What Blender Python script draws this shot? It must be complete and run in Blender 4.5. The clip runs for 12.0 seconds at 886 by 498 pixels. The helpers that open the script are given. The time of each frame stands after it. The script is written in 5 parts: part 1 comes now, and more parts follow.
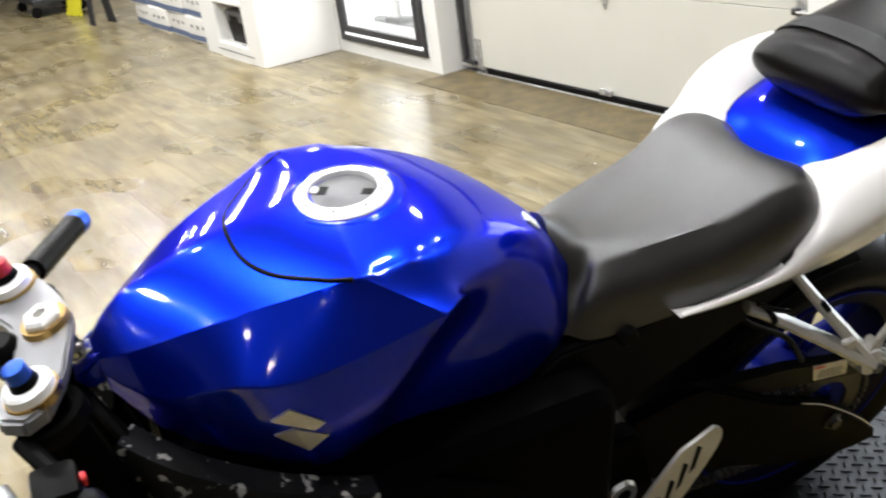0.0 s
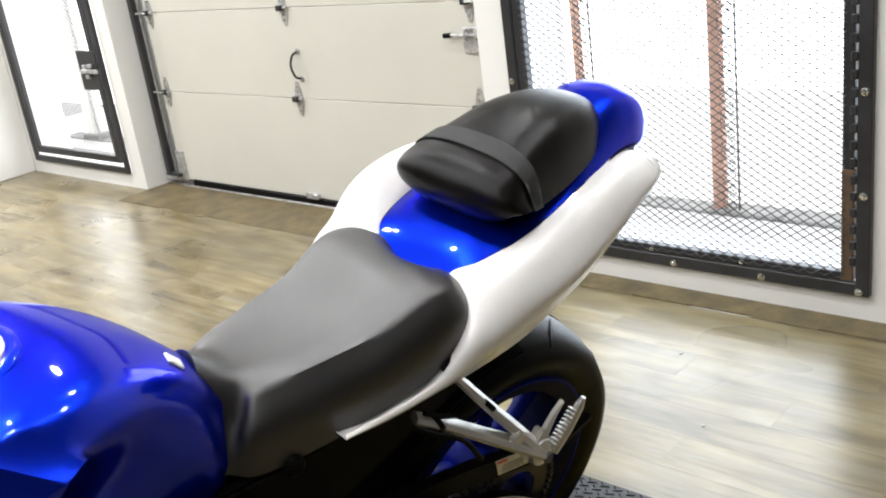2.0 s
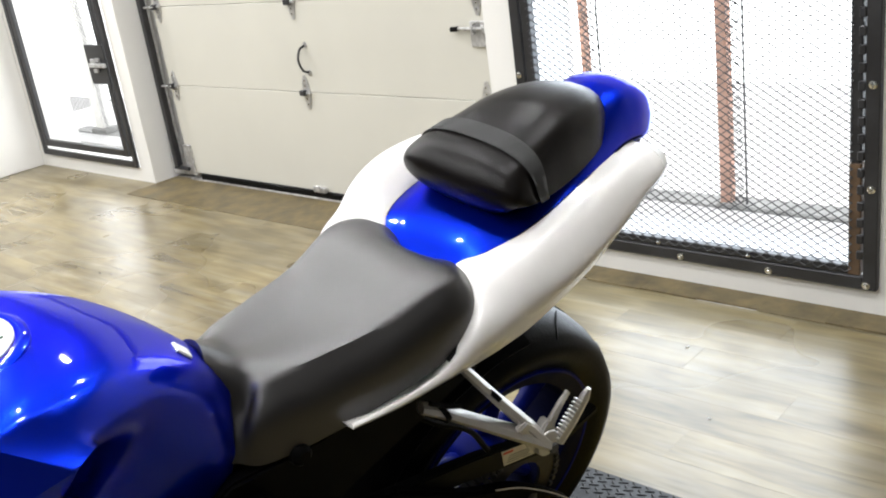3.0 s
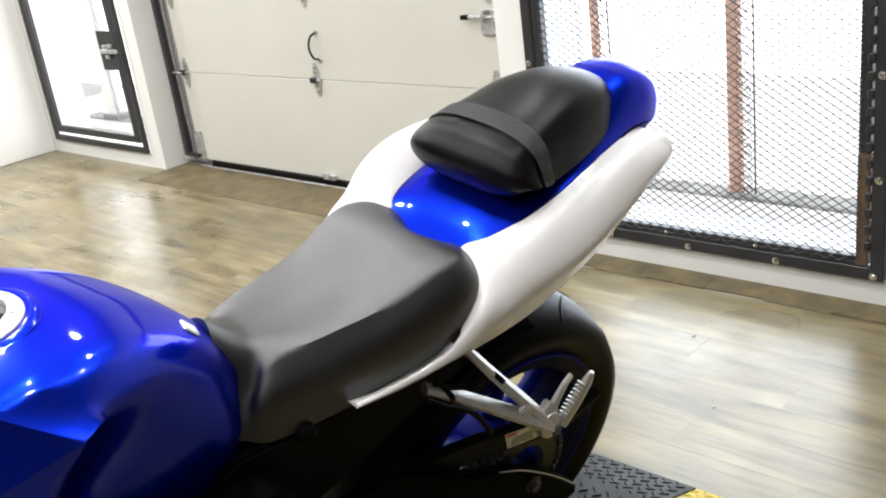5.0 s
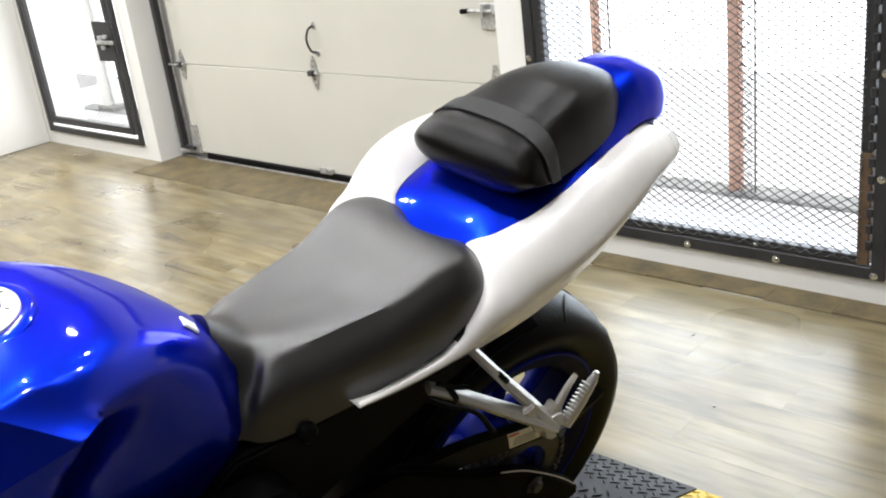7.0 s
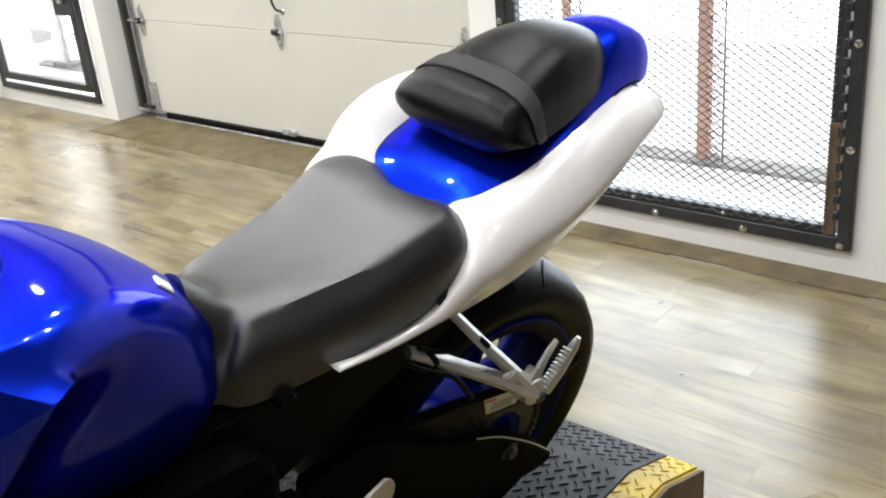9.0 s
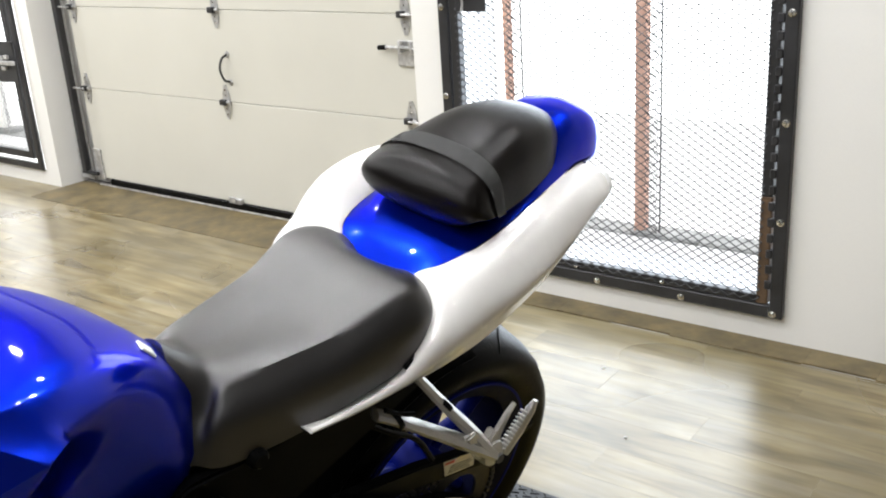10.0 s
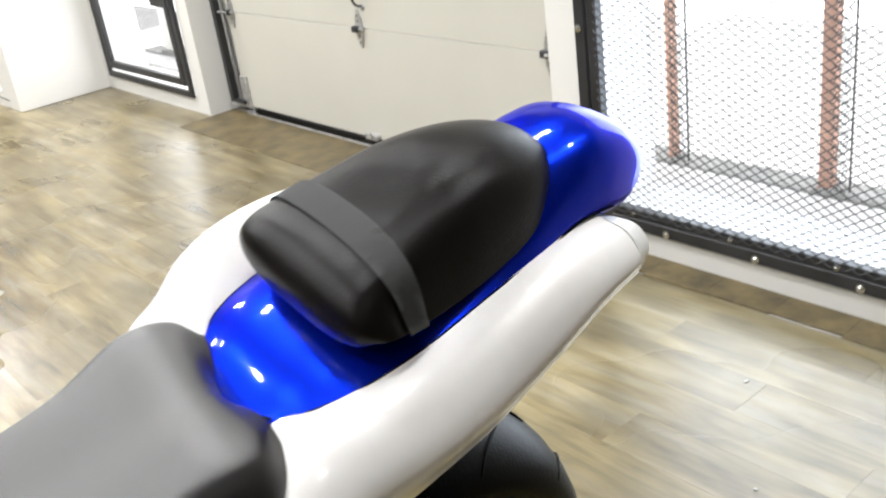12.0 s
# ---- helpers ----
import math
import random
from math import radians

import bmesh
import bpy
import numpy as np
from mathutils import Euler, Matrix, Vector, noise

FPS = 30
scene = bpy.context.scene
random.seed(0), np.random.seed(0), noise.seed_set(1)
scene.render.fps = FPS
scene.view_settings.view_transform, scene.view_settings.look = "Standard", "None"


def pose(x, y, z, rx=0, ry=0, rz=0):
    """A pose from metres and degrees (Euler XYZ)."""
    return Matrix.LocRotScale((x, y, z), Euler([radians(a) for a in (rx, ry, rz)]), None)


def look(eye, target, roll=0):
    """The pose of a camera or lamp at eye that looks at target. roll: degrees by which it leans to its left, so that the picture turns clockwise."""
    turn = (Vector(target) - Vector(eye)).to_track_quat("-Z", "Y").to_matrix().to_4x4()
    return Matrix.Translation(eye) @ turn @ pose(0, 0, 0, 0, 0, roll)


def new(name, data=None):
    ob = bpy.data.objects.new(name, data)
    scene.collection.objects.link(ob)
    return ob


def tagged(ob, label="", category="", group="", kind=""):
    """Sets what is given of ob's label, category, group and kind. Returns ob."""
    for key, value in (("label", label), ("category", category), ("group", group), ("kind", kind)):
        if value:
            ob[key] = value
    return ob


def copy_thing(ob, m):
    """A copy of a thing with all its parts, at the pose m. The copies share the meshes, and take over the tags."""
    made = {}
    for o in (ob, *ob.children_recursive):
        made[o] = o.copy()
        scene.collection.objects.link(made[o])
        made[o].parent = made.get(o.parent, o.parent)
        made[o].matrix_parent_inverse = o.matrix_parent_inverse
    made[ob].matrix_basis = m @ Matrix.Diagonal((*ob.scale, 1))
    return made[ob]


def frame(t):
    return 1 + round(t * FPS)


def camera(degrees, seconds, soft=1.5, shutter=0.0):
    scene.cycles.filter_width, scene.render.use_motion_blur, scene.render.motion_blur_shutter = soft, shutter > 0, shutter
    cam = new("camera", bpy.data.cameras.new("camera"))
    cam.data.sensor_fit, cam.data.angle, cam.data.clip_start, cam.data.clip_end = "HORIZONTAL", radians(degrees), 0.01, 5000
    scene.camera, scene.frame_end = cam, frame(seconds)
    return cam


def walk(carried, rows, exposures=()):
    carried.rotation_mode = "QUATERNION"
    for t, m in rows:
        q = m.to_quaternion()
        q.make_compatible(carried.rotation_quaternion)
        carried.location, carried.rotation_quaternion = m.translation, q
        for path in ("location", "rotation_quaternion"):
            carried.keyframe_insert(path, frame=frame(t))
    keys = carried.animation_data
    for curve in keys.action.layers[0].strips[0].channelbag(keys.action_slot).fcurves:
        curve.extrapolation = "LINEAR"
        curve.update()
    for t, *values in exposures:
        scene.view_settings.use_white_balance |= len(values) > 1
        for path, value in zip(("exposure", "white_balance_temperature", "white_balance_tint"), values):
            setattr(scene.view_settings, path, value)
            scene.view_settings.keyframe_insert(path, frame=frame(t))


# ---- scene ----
cam = camera(48.4, 12.0, soft=2.0, shutter=0.4)
PATH = [
    (0, (3.877, -3.363, 1.503), (2.287, -2.452, 0.703), -8.1),
    (0.2, (3.875, -3.344, 1.496), (2.323, -2.380, 0.682), -8.1),
    (0.5, (3.891, -3.316, 1.495), (2.4, -2.251, 0.694), -8.3),
    (0.8, (3.910, -3.299, 1.495), (2.474, -2.155, 0.702), -7.9),
    (1, (3.906, -3.276, 1.49), (2.507, -2.072, 0.721), -7.6),
    (1.2, (3.922, -3.267, 1.505), (2.575, -1.991, 0.759), -7.9),
    (1.5, (3.921, -3.245, 1.512), (2.608, -1.901, 0.827), -8.3),
    (2, (3.922, -3.24, 1.511), (2.631, -1.877, 0.823), -8.0),
    (2.5, (3.925, -3.241, 1.51), (2.627, -1.885, 0.818), -8.0),
    (3, (3.928, -3.245, 1.508), (2.627, -1.895, 0.812), -8.1),
    (5, (3.943, -3.254, 1.502), (2.63, -1.923, 0.79), -7.8),
    (5.5, (3.942, -3.25, 1.499), (2.645, -1.913, 0.77), -8.0),
    (6, (3.94, -3.248, 1.502), (2.629, -1.913, 0.797), -8.2),
    (6.5, (3.927, -3.245, 1.502), (2.616, -1.907, 0.799), -8.0),
    (7, (3.914, -3.245, 1.497), (2.612, -1.91, 0.774), -7.2),
    (9, (3.864, -3.243, 1.479), (2.639, -1.876, 0.685), -5.5),
    (9.5, (3.851, -3.257, 1.493), (2.673, -1.827, 0.738), -4.5),
    (10, (3.878, -3.322, 1.511), (2.73, -1.831, 0.835), -3.7),
    (10.5, (3.874, -3.344, 1.497), (2.717, -1.89, 0.757), -2.5),
    (10.7, (3.884, -3.290, 1.491), (2.693, -1.881, 0.719), -2.4),
    (10.8, (3.897, -3.247, 1.499), (2.661, -1.861, 0.757), -2.7),
    (10.9, (3.920, -3.197, 1.515), (2.633, -1.828, 0.831), -2.8),
    (11, (3.936, -3.147, 1.523), (2.618, -1.776, 0.904), -2.2),
    (11.2, (3.954, -3.053, 1.531), (2.620, -1.704, 0.899), -2.1),
    (11.5, (3.895, -2.897, 1.517), (2.54, -1.603, 0.818), -3.8),
    (11.8, (3.794, -2.734, 1.499), (2.384, -1.542, 0.729), -5.7),
    (12, (3.759, -2.625, 1.507), (2.323, -1.508, 0.677), -8.1),
]
walk(cam, [(t, look(eye, target, roll)) for t, eye, target, roll in PATH], exposures=[(0, 0.24), (0.5, 0.18), (1.5, 0.09), (9.5, 0.11), (11, 0.17), (12, 0.11)])

# ---- world, daylight and lamps ----
world = bpy.data.worlds.new("world")
scene.world = world
world.use_nodes = True
wn = world.node_tree.nodes
sky = wn.new("ShaderNodeTexSky")
sky.sky_type, sky.sun_disc = "NISHITA", False
sky.sun_elevation, sky.sun_rotation = radians(35), radians(20)
world.node_tree.links.new(sky.outputs[0], wn["Background"].inputs[0])
wn["Background"].inputs[1].default_value = 0.12
scene.view_settings.exposure = 0.0

CEILING = 3.0


def area_lamp(name, m, sx, sy, watts, colour=(1, 1, 1), shape="RECTANGLE"):
    d = bpy.data.lights.new(name, "AREA")
    d.shape, d.size, d.energy, d.color = shape, sx, watts, colour
    if shape == "RECTANGLE":
        d.size_y = sy
    ob = new(name, d)
    ob.matrix_world = m
    return ob


area_lamp("daylight_gate", pose(2.24, 0.12, 1.15, -90, 0, 0), 1.25, 2.0, 29, (0.70, 0.84, 1.0))
area_lamp("daylight_left", pose(-2.14, 0.12, 1.15, -90, 0, 0), 1.05, 1.95, 11, (0.96, 0.985, 1.0))

DOWNLIGHTS = [(x, y) for x in (-7.6, -5.3, -3.1, -1.2) for y in (-3.9, -2.4, -1.05)]
DOWNLIGHTS += [(x, y) for x in (0.2, 1.3, 2.4, 3.4) for y in (-4.6, -3.4, -2.2, -1.05)]
DOWNLIGHTS += [(2.4, -5.9), (4.6, -5.9), (5.7, -5.9), (5.7, -4.4), (5.6, -2.6)]
for lx, ly in DOWNLIGHTS:
    dim = ly < -5 or lx > 5
    area_lamp("downlight_glow", pose(lx, ly, CEILING - 0.035), 0.08 if dim else 0.13, 0.13, 34 if lx < -2 else 28 if lx < 0 else 4 if dim else ((16 if lx < 3 else 13) if ly < -2 else 9 if lx < 3 else 11), (0.985, 0.99, 1.0), "DISK")


# ---- materials ----
def material(name, colour, rough=0.5, metal=0.0, vary=0.12, scale=6.0, bump=0.0, fine=60.0, coat=0.0, random_tint=0.0, spec=0.5, even=False):
    m = bpy.data.materials.new(name)
    m.use_nodes = True
    n, l = m.node_tree.nodes, m.node_tree.links
    b = n["Principled BSDF"]
    co = n.new("ShaderNodeTexCoord")
    big = n.new("ShaderNodeTexNoise")
    big.inputs["Scale"].default_value, big.inputs["Detail"].default_value = scale, 6
    l.new(co.outputs["Object"], big.inputs["Vector"])
    small = n.new("ShaderNodeTexNoise")
    small.inputs["Scale"].default_value, small.inputs["Detail"].default_value = fine, 4
    l.new(co.outputs["Object"], small.inputs["Vector"])
    both = n.new("ShaderNodeMath")
    both.operation = "MULTIPLY_ADD"
    both.inputs[1].default_value = 0.35
    l.new(small.outputs["Fac"], both.inputs[0])
    l.new(big.outputs["Fac"], both.inputs[2])
    ramp = n.new("ShaderNodeMapRange")
    ramp.inputs["From Min"].default_value, ramp.inputs["From Max"].default_value = 0.4, 0.95
    ramp.inputs["To Min"].default_value, ramp.inputs["To Max"].default_value = 1 - vary, 1 + vary
    l.new(both.outputs[0], ramp.inputs["Value"])
    mul = n.new("ShaderNodeVectorMath")
    mul.operation = "SCALE"
    mul.inputs[0].default_value = colour
    l.new(ramp.outputs[0], mul.inputs["Scale"])
    out = mul.outputs[0]
    if random_tint:
        info = n.new("ShaderNodeObjectInfo")
        r2 = n.new("ShaderNodeMapRange")
        r2.inputs["To Min"].default_value, r2.inputs["To Max"].default_value = 1 - random_tint, 1 + random_tint
        l.new(info.outputs["Random"], r2.inputs["Value"])
        mul2 = n.new("ShaderNodeVectorMath")
        mul2.operation = "SCALE"
        l.new(out, mul2.inputs[0])
        l.new(r2.outputs[0], mul2.inputs["Scale"])
        out = mul2.outputs[0]
    l.new(out, b.inputs["Base Color"])
    rr = n.new("ShaderNodeMapRange")
    rr.inputs["From Min"].default_value, rr.inputs["From Max"].default_value = 0.4, 0.95
    rr.inputs["To Min"].default_value, rr.inputs["To Max"].default_value = max(0.02, rough * 0.85), min(1, rough * 1.15)
    l.new(both.outputs[0], rr.inputs["Value"])
    if even:
        b.inputs["Roughness"].default_value = rough
    else:
        l.new(rr.outputs[0], b.inputs["Roughness"])
    b.inputs["Metallic"].default_value = metal
    b.inputs["Specular IOR Level"].default_value = spec
    b.inputs["Coat Weight"].default_value = coat
    b.inputs["Coat Roughness"].default_value = 0.05
    if bump:
        bp = n.new("ShaderNodeBump")
        bp.inputs["Strength"].default_value, bp.inputs["Distance"].default_value = bump, 0.004
        l.new(small.outputs["Fac"], bp.inputs["Height"])
        l.new(bp.outputs[0], b.inputs["Normal"])
    return m


def glowing(name, colour, strength):
    m = bpy.data.materials.new(name)
    m.use_nodes = True
    n, l = m.node_tree.nodes, m.node_tree.links
    e = n.new("ShaderNodeEmission")
    e.inputs[0].default_value, e.inputs[1].default_value = (*colour, 1), strength
    l.new(e.outputs[0], n["Material Output"].inputs[0])
    return m


# for the unseen walls: dark, so that they throw little light back
DIM = material("unseen_wall_dim_grey", (0.10, 0.10, 0.10), 0.7, vary=0.1, scale=1.5)
WALL = material("white_wall_paint", (0.82, 0.81, 0.78), 0.55, vary=0.03, scale=1.5, bump=0.08, fine=180)
CEIL = material("ceiling_paint", (0.35, 0.35, 0.35), 0.7, vary=0.05, scale=1.2)
DOOR = material("cream_door_paint", (0.62, 0.605, 0.54), 0.42, vary=0.04, scale=2.0, bump=0.12, fine=240)
STEEL_BLACK = material("black_painted_steel", (0.022, 0.022, 0.024), 0.45, vary=0.35, scale=9, bump=0.1)
STEEL_RUST = material("rust_stained_steel", (0.09, 0.055, 0.03), 0.6, vary=0.5, scale=14, bump=0.2)
ZINC = material("zinc_plated_steel", (0.55, 0.55, 0.55), 0.4, 0.65, vary=0.35, scale=30)
BRIGHT = material("polished_bolt_steel", (0.7, 0.7, 0.68), 0.25, 1.0, vary=0.1, scale=30)
RUBBER = material("black_rubber", (0.0022, 0.0022, 0.0023), 0.38, spec=0.09, vary=0.3, scale=25, bump=0.15, fine=200)
DIRTY = material("worn_brown_threshold", (0.135, 0.104, 0.05), 0.5, vary=0.6, scale=9, bump=0.3, fine=34)
OUTSIDE = glowing("overcast_daylight", (0.96, 0.982, 1.0), 3.6)
SILL = material("pale_concrete_sill", (0.62, 0.61, 0.6), 0.6, vary=0.15, scale=6)
KERB = material("grey_concrete_kerb", (0.3, 0.3, 0.29), 0.8, vary=0.35, scale=9, bump=0.4)
CONCRETE = material("grey_concrete", (0.36, 0.35, 0.34), 0.85, vary=0.25, scale=8, bump=0.4)
REDWOOD = material("reddish_brick_post", (0.55, 0.33, 0.25), 0.75, vary=0.2, scale=12, bump=0.3)
BLUE = material("metallic_blue_paint", (0.002, 0.021, 0.53), 0.29, 0.9, vary=0.0, scale=90, coat=0.55, fine=900, spec=0.2, even=True)
BLUE.node_tree.nodes["Principled BSDF"].inputs["Specular Tint"].default_value = (0.08, 0.2, 1.0, 1.0)
WHITE = material("pearl_white_paint", (0.9, 0.875, 0.85), 0.25, 0.0, vary=0.02, scale=40, coat=1.0, fine=900)
SEAT = material("grey_grained_vinyl", (0.0056, 0.0043, 0.004), 0.37, vary=0.08, scale=20, bump=0.15, fine=900, spec=1.0)
vinyl = SEAT.node_tree.nodes["Principled BSDF"].inputs
vinyl["Sheen Weight"].default_value, vinyl["Sheen Roughness"].default_value = 0.06, 0.3
SEAT_BLACK = material("black_smooth_vinyl", (0.0045, 0.0036, 0.0032), 0.3, spec=0.17, vary=0.1, scale=25, bump=0.13, fine=420, even=True)
STRAP = material("grey_webbing_strap", (0.07, 0.07, 0.07), 0.55, vary=0.15, scale=40, bump=0.2, fine=700)
BLACK = material("black_plastic", (0.0025, 0.0025, 0.0025), 0.4, vary=0.2, scale=20, bump=0.08, fine=300, spec=0.06)
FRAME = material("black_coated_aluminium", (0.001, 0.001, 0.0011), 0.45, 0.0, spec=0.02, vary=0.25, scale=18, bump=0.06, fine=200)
ALU = material("cast_aluminium", (0.62, 0.60, 0.57), 0.38, 0.85, vary=0.12, scale=25, bump=0.12, fine=350)
SATIN = material("satin_silver_paint", (0.26, 0.26, 0.27), 0.32, 0.6, vary=0.06, scale=30)
GOLD = material("anodised_gold", (0.5, 0.33, 0.12), 0.3, 1.0, vary=0.15, scale=30)
BLUE_ANOD = material("anodised_blue", (0.02, 0.09, 0.5), 0.35, 0.6, vary=0.1, scale=30)
RED = material("red_plastic", (0.5, 0.02, 0.02), 0.35, vary=0.1, scale=20)
BLUE_RIM = material("blue_wheel_paint", (0.002, 0.008, 0.17), 0.45, 0.0, vary=0.08, scale=30, spec=0.1)
# the blue wheel paint again, with the shade inside the rim put into its colour
RIM_SHADE = material("shaded_rim_paint", (0.002, 0.003, 0.02), 0.5, vary=0.2, scale=30, spec=0.08)
SILVER_RING = material("brushed_silver_ring", (0.86, 0.86, 0.85), 0.35, 0.3, vary=0.05, scale=60)
CAPGREY = material("grey_cap_metal", (0.13, 0.13, 0.135), 0.4, 0.3, vary=0.1, scale=60)
YELLOW = material("safety_yellow_paint", (0.5, 0.36, 0.035), 0.5, vary=0.45, scale=11, bump=0.15)
MATBLACK = material("black_diamond_rubber", (0.0065, 0.0066, 0.0069), 0.46, vary=0.2, scale=10, bump=0.1, spec=0.18)
PLYWOOD = material("raw_plywood", (0.16, 0.11, 0.065), 0.7, vary=0.4, scale=15, bump=0.2)
CARTON = material("white_carton", (0.74, 0.72, 0.68), 0.6, vary=0.08, scale=5)
CARTON_BLUE = material("blue_printed_band", (0.11, 0.15, 0.25), 0.55, vary=0.15, scale=10)
PURPLE = material("dark_purple_plastic", (0.05, 0.015, 0.07), 0.35, vary=0.1, scale=20)
BRIGHTYELLOW = material("bright_yellow_plastic", (0.65, 0.6, 0.03), 0.45, vary=0.08, scale=10)
CHAIN = material("oiled_chain_steel", (0.02, 0.018, 0.016), 0.5, 0.2, vary=0.3, scale=60)


def worn_material():
    m = material("flaking_black_finish", (0.005, 0.005, 0.005), 0.5, 0.0, vary=0.3, scale=18, bump=0.1, spec=0.1)
    n, l = m.node_tree.nodes, m.node_tree.links
    b = n["Principled BSDF"]
    src = b.inputs["Base Color"].links[0].from_socket
    co = n.new("ShaderNodeTexCoord")
    chips = n.new("ShaderNodeTexNoise")
    chips.inputs["Scale"].default_value, chips.inputs["Detail"].default_value = 55, 8
    l.new(co.outputs["Object"], chips.inputs["Vector"])
    edge = n.new("ShaderNodeMapRange")
    edge.inputs["From Min"].default_value, edge.inputs["From Max"].default_value = 0.60, 0.625
    l.new(chips.outputs["Fac"], edge.inputs["Value"])
    mix = n.new("ShaderNodeMix")
    mix.data_type = "RGBA"
    l.new(edge.outputs[0], mix.inputs["Factor"])
    l.new(src, mix.inputs["A"])
    mix.inputs["B"].default_value = (0.22, 0.215, 0.2, 1)
    l.new(mix.outputs["Result"], b.inputs["Base Color"])
    return m


WORN = worn_material()


def plank_material():
    m = material("pale_oak_vinyl_plank", (0.5, 0.44, 0.34), 0.3, vary=0.0, scale=1, spec=0.85)
    n, l = m.node_tree.nodes, m.node_tree.links
    b = n["Principled BSDF"]
    geo, info = n.new("ShaderNodeNewGeometry"), n.new("ShaderNodeObjectInfo")
    off = n.new("ShaderNodeVectorMath")
    off.operation = "MULTIPLY_ADD"
    off.inputs[1].default_value = (7.0, 3.0, 5.0)
    l.new(info.outputs["Random"], off.inputs[0])
    l.new(geo.outputs["Position"], off.inputs[2])
    grain_map = n.new("ShaderNodeMapping")
    grain_map.inputs["Scale"].default_value = (1.4, 10, 1)
    l.new(off.outputs[0], grain_map.inputs["Vector"])
    grain = n.new("ShaderNodeTexNoise")
    grain.inputs["Scale"].default_value, grain.inputs["Detail"].default_value, grain.inputs["Distortion"].default_value = 1.6, 5, 0.6
    l.new(grain_map.outputs[0], grain.inputs["Vector"])
    ramp = n.new("ShaderNodeValToRGB")
    ramp.color_ramp.elements[0].position, ramp.color_ramp.elements[0].color = 0.25, (0.118, 0.086, 0.034, 1)
    ramp.color_ramp.elements[1].position, ramp.color_ramp.elements[1].color = 0.75, (0.285, 0.245, 0.162, 1)
    e = ramp.color_ramp.elements.new(0.48)
    e.color = (0.222, 0.176, 0.085, 1)
    l.new(grain.outputs["Fac"], ramp.inputs["Fac"])
    tint = n.new("ShaderNodeMapRange")
    tint.inputs["To Min"].default_value, tint.inputs["To Max"].default_value = 0.88, 1.08
    l.new(info.outputs["Random"], tint.inputs["Value"])
    mul = n.new("ShaderNodeVectorMath")
    mul.operation = "SCALE"
    l.new(ramp.outputs["Color"], mul.inputs[0])
    l.new(tint.outputs[0], mul.inputs["Scale"])
    patch_map = n.new("ShaderNodeMapping")
    patch_map.inputs["Scale"].default_value = (2.2, 7.0, 1)
    l.new(off.outputs[0], patch_map.inputs["Vector"])
    patch = n.new("ShaderNodeTexNoise")
    patch.inputs["Scale"].default_value, patch.inputs["Detail"].default_value = 1.5, 5
    l.new(patch_map.outputs[0], patch.inputs["Vector"])
    pr = n.new("ShaderNodeMapRange")
    pr.inputs["From Min"].default_value, pr.inputs["From Max"].default_value = 0.3, 0.7
    pr.inputs["To Min"].default_value, pr.inputs["To Max"].default_value = 0.7, 1.2
    l.new(patch.outputs["Fac"], pr.inputs["Value"])
    worn = n.new("ShaderNodeVectorMath")
    worn.operation = "SCALE"
    l.new(mul.outputs[0], worn.inputs[0])
    l.new(pr.outputs[0], worn.inputs["Scale"])
    # short dark streaks along the grain, and knots
    streak_map = n.new("ShaderNodeMapping")
    streak_map.inputs["Scale"].default_value = (3.5, 38, 1)
    l.new(off.outputs[0], streak_map.inputs["Vector"])
    streak = n.new("ShaderNodeTexNoise")
    streak.inputs["Scale"].default_value, streak.inputs["Detail"].default_value = 1.0, 3
    l.new(streak_map.outputs[0], streak.inputs["Vector"])
    sr = n.new("ShaderNodeMapRange")
    sr.inputs["From Min"].default_value, sr.inputs["From Max"].default_value = 0.56, 0.72
    sr.inputs["To Min"].default_value, sr.inputs["To Max"].default_value = 1.0, 0.72
    l.new(streak.outputs["Fac"], sr.inputs["Value"])
    # trodden dirt in patches of some hand widths
    dirt = n.new("ShaderNodeTexNoise")
    dirt.inputs["Scale"].default_value, dirt.inputs["Detail"].default_value = 2.6, 3
    l.new(geo.outputs["Position"], dirt.inputs["Vector"])
    dr = n.new("ShaderNodeMapRange")
    dr.inputs["From Min"].default_value, dr.inputs["From Max"].default_value = 0.35, 0.65
    dr.inputs["To Min"].default_value, dr.inputs["To Max"].default_value = 0.82, 1.08
    dr.interpolation_type = "SMOOTHSTEP"
    l.new(dirt.outputs["Fac"], dr.inputs["Value"])
    both = n.new("ShaderNodeMath")
    both.operation = "MULTIPLY"
    l.new(sr.outputs[0], both.inputs[0])
    l.new(dr.outputs[0], both.inputs[1])
    streaked = n.new("ShaderNodeVectorMath")
    streaked.operation = "SCALE"
    l.new(worn.outputs[0], streaked.inputs[0])
    l.new(both.outputs[0], streaked.inputs["Scale"])
    l.new(streaked.outputs[0], b.inputs["Base Color"])
    wear = n.new("ShaderNodeTexNoise")
    wear.inputs["Scale"].default_value, wear.inputs["Detail"].default_value = 1.4, 2
    l.new(geo.outputs["Position"], wear.inputs["Vector"])
    rr = n.new("ShaderNodeMapRange")
    rr.inputs["From Min"].default_value, rr.inputs["From Max"].default_value = 0.15, 0.85
    rr.inputs["To Min"].default_value, rr.inputs["To Max"].default_value = 0.22, 0.36
    rr.interpolation_type = "SMOOTHSTEP"
    l.new(wear.outputs["Fac"], rr.inputs["Value"])
    l.new(rr.outputs[0], b.inputs["Roughness"])
    bp = n.new("ShaderNodeBump")
    bp.inputs["Strength"].default_value, bp.inputs["Distance"].default_value = 0.15, 0.002
    l.new(grain.outputs["Fac"], bp.inputs["Height"])
    l.new(bp.outputs[0], b.inputs["Normal"])
    return m


PLANK = plank_material()


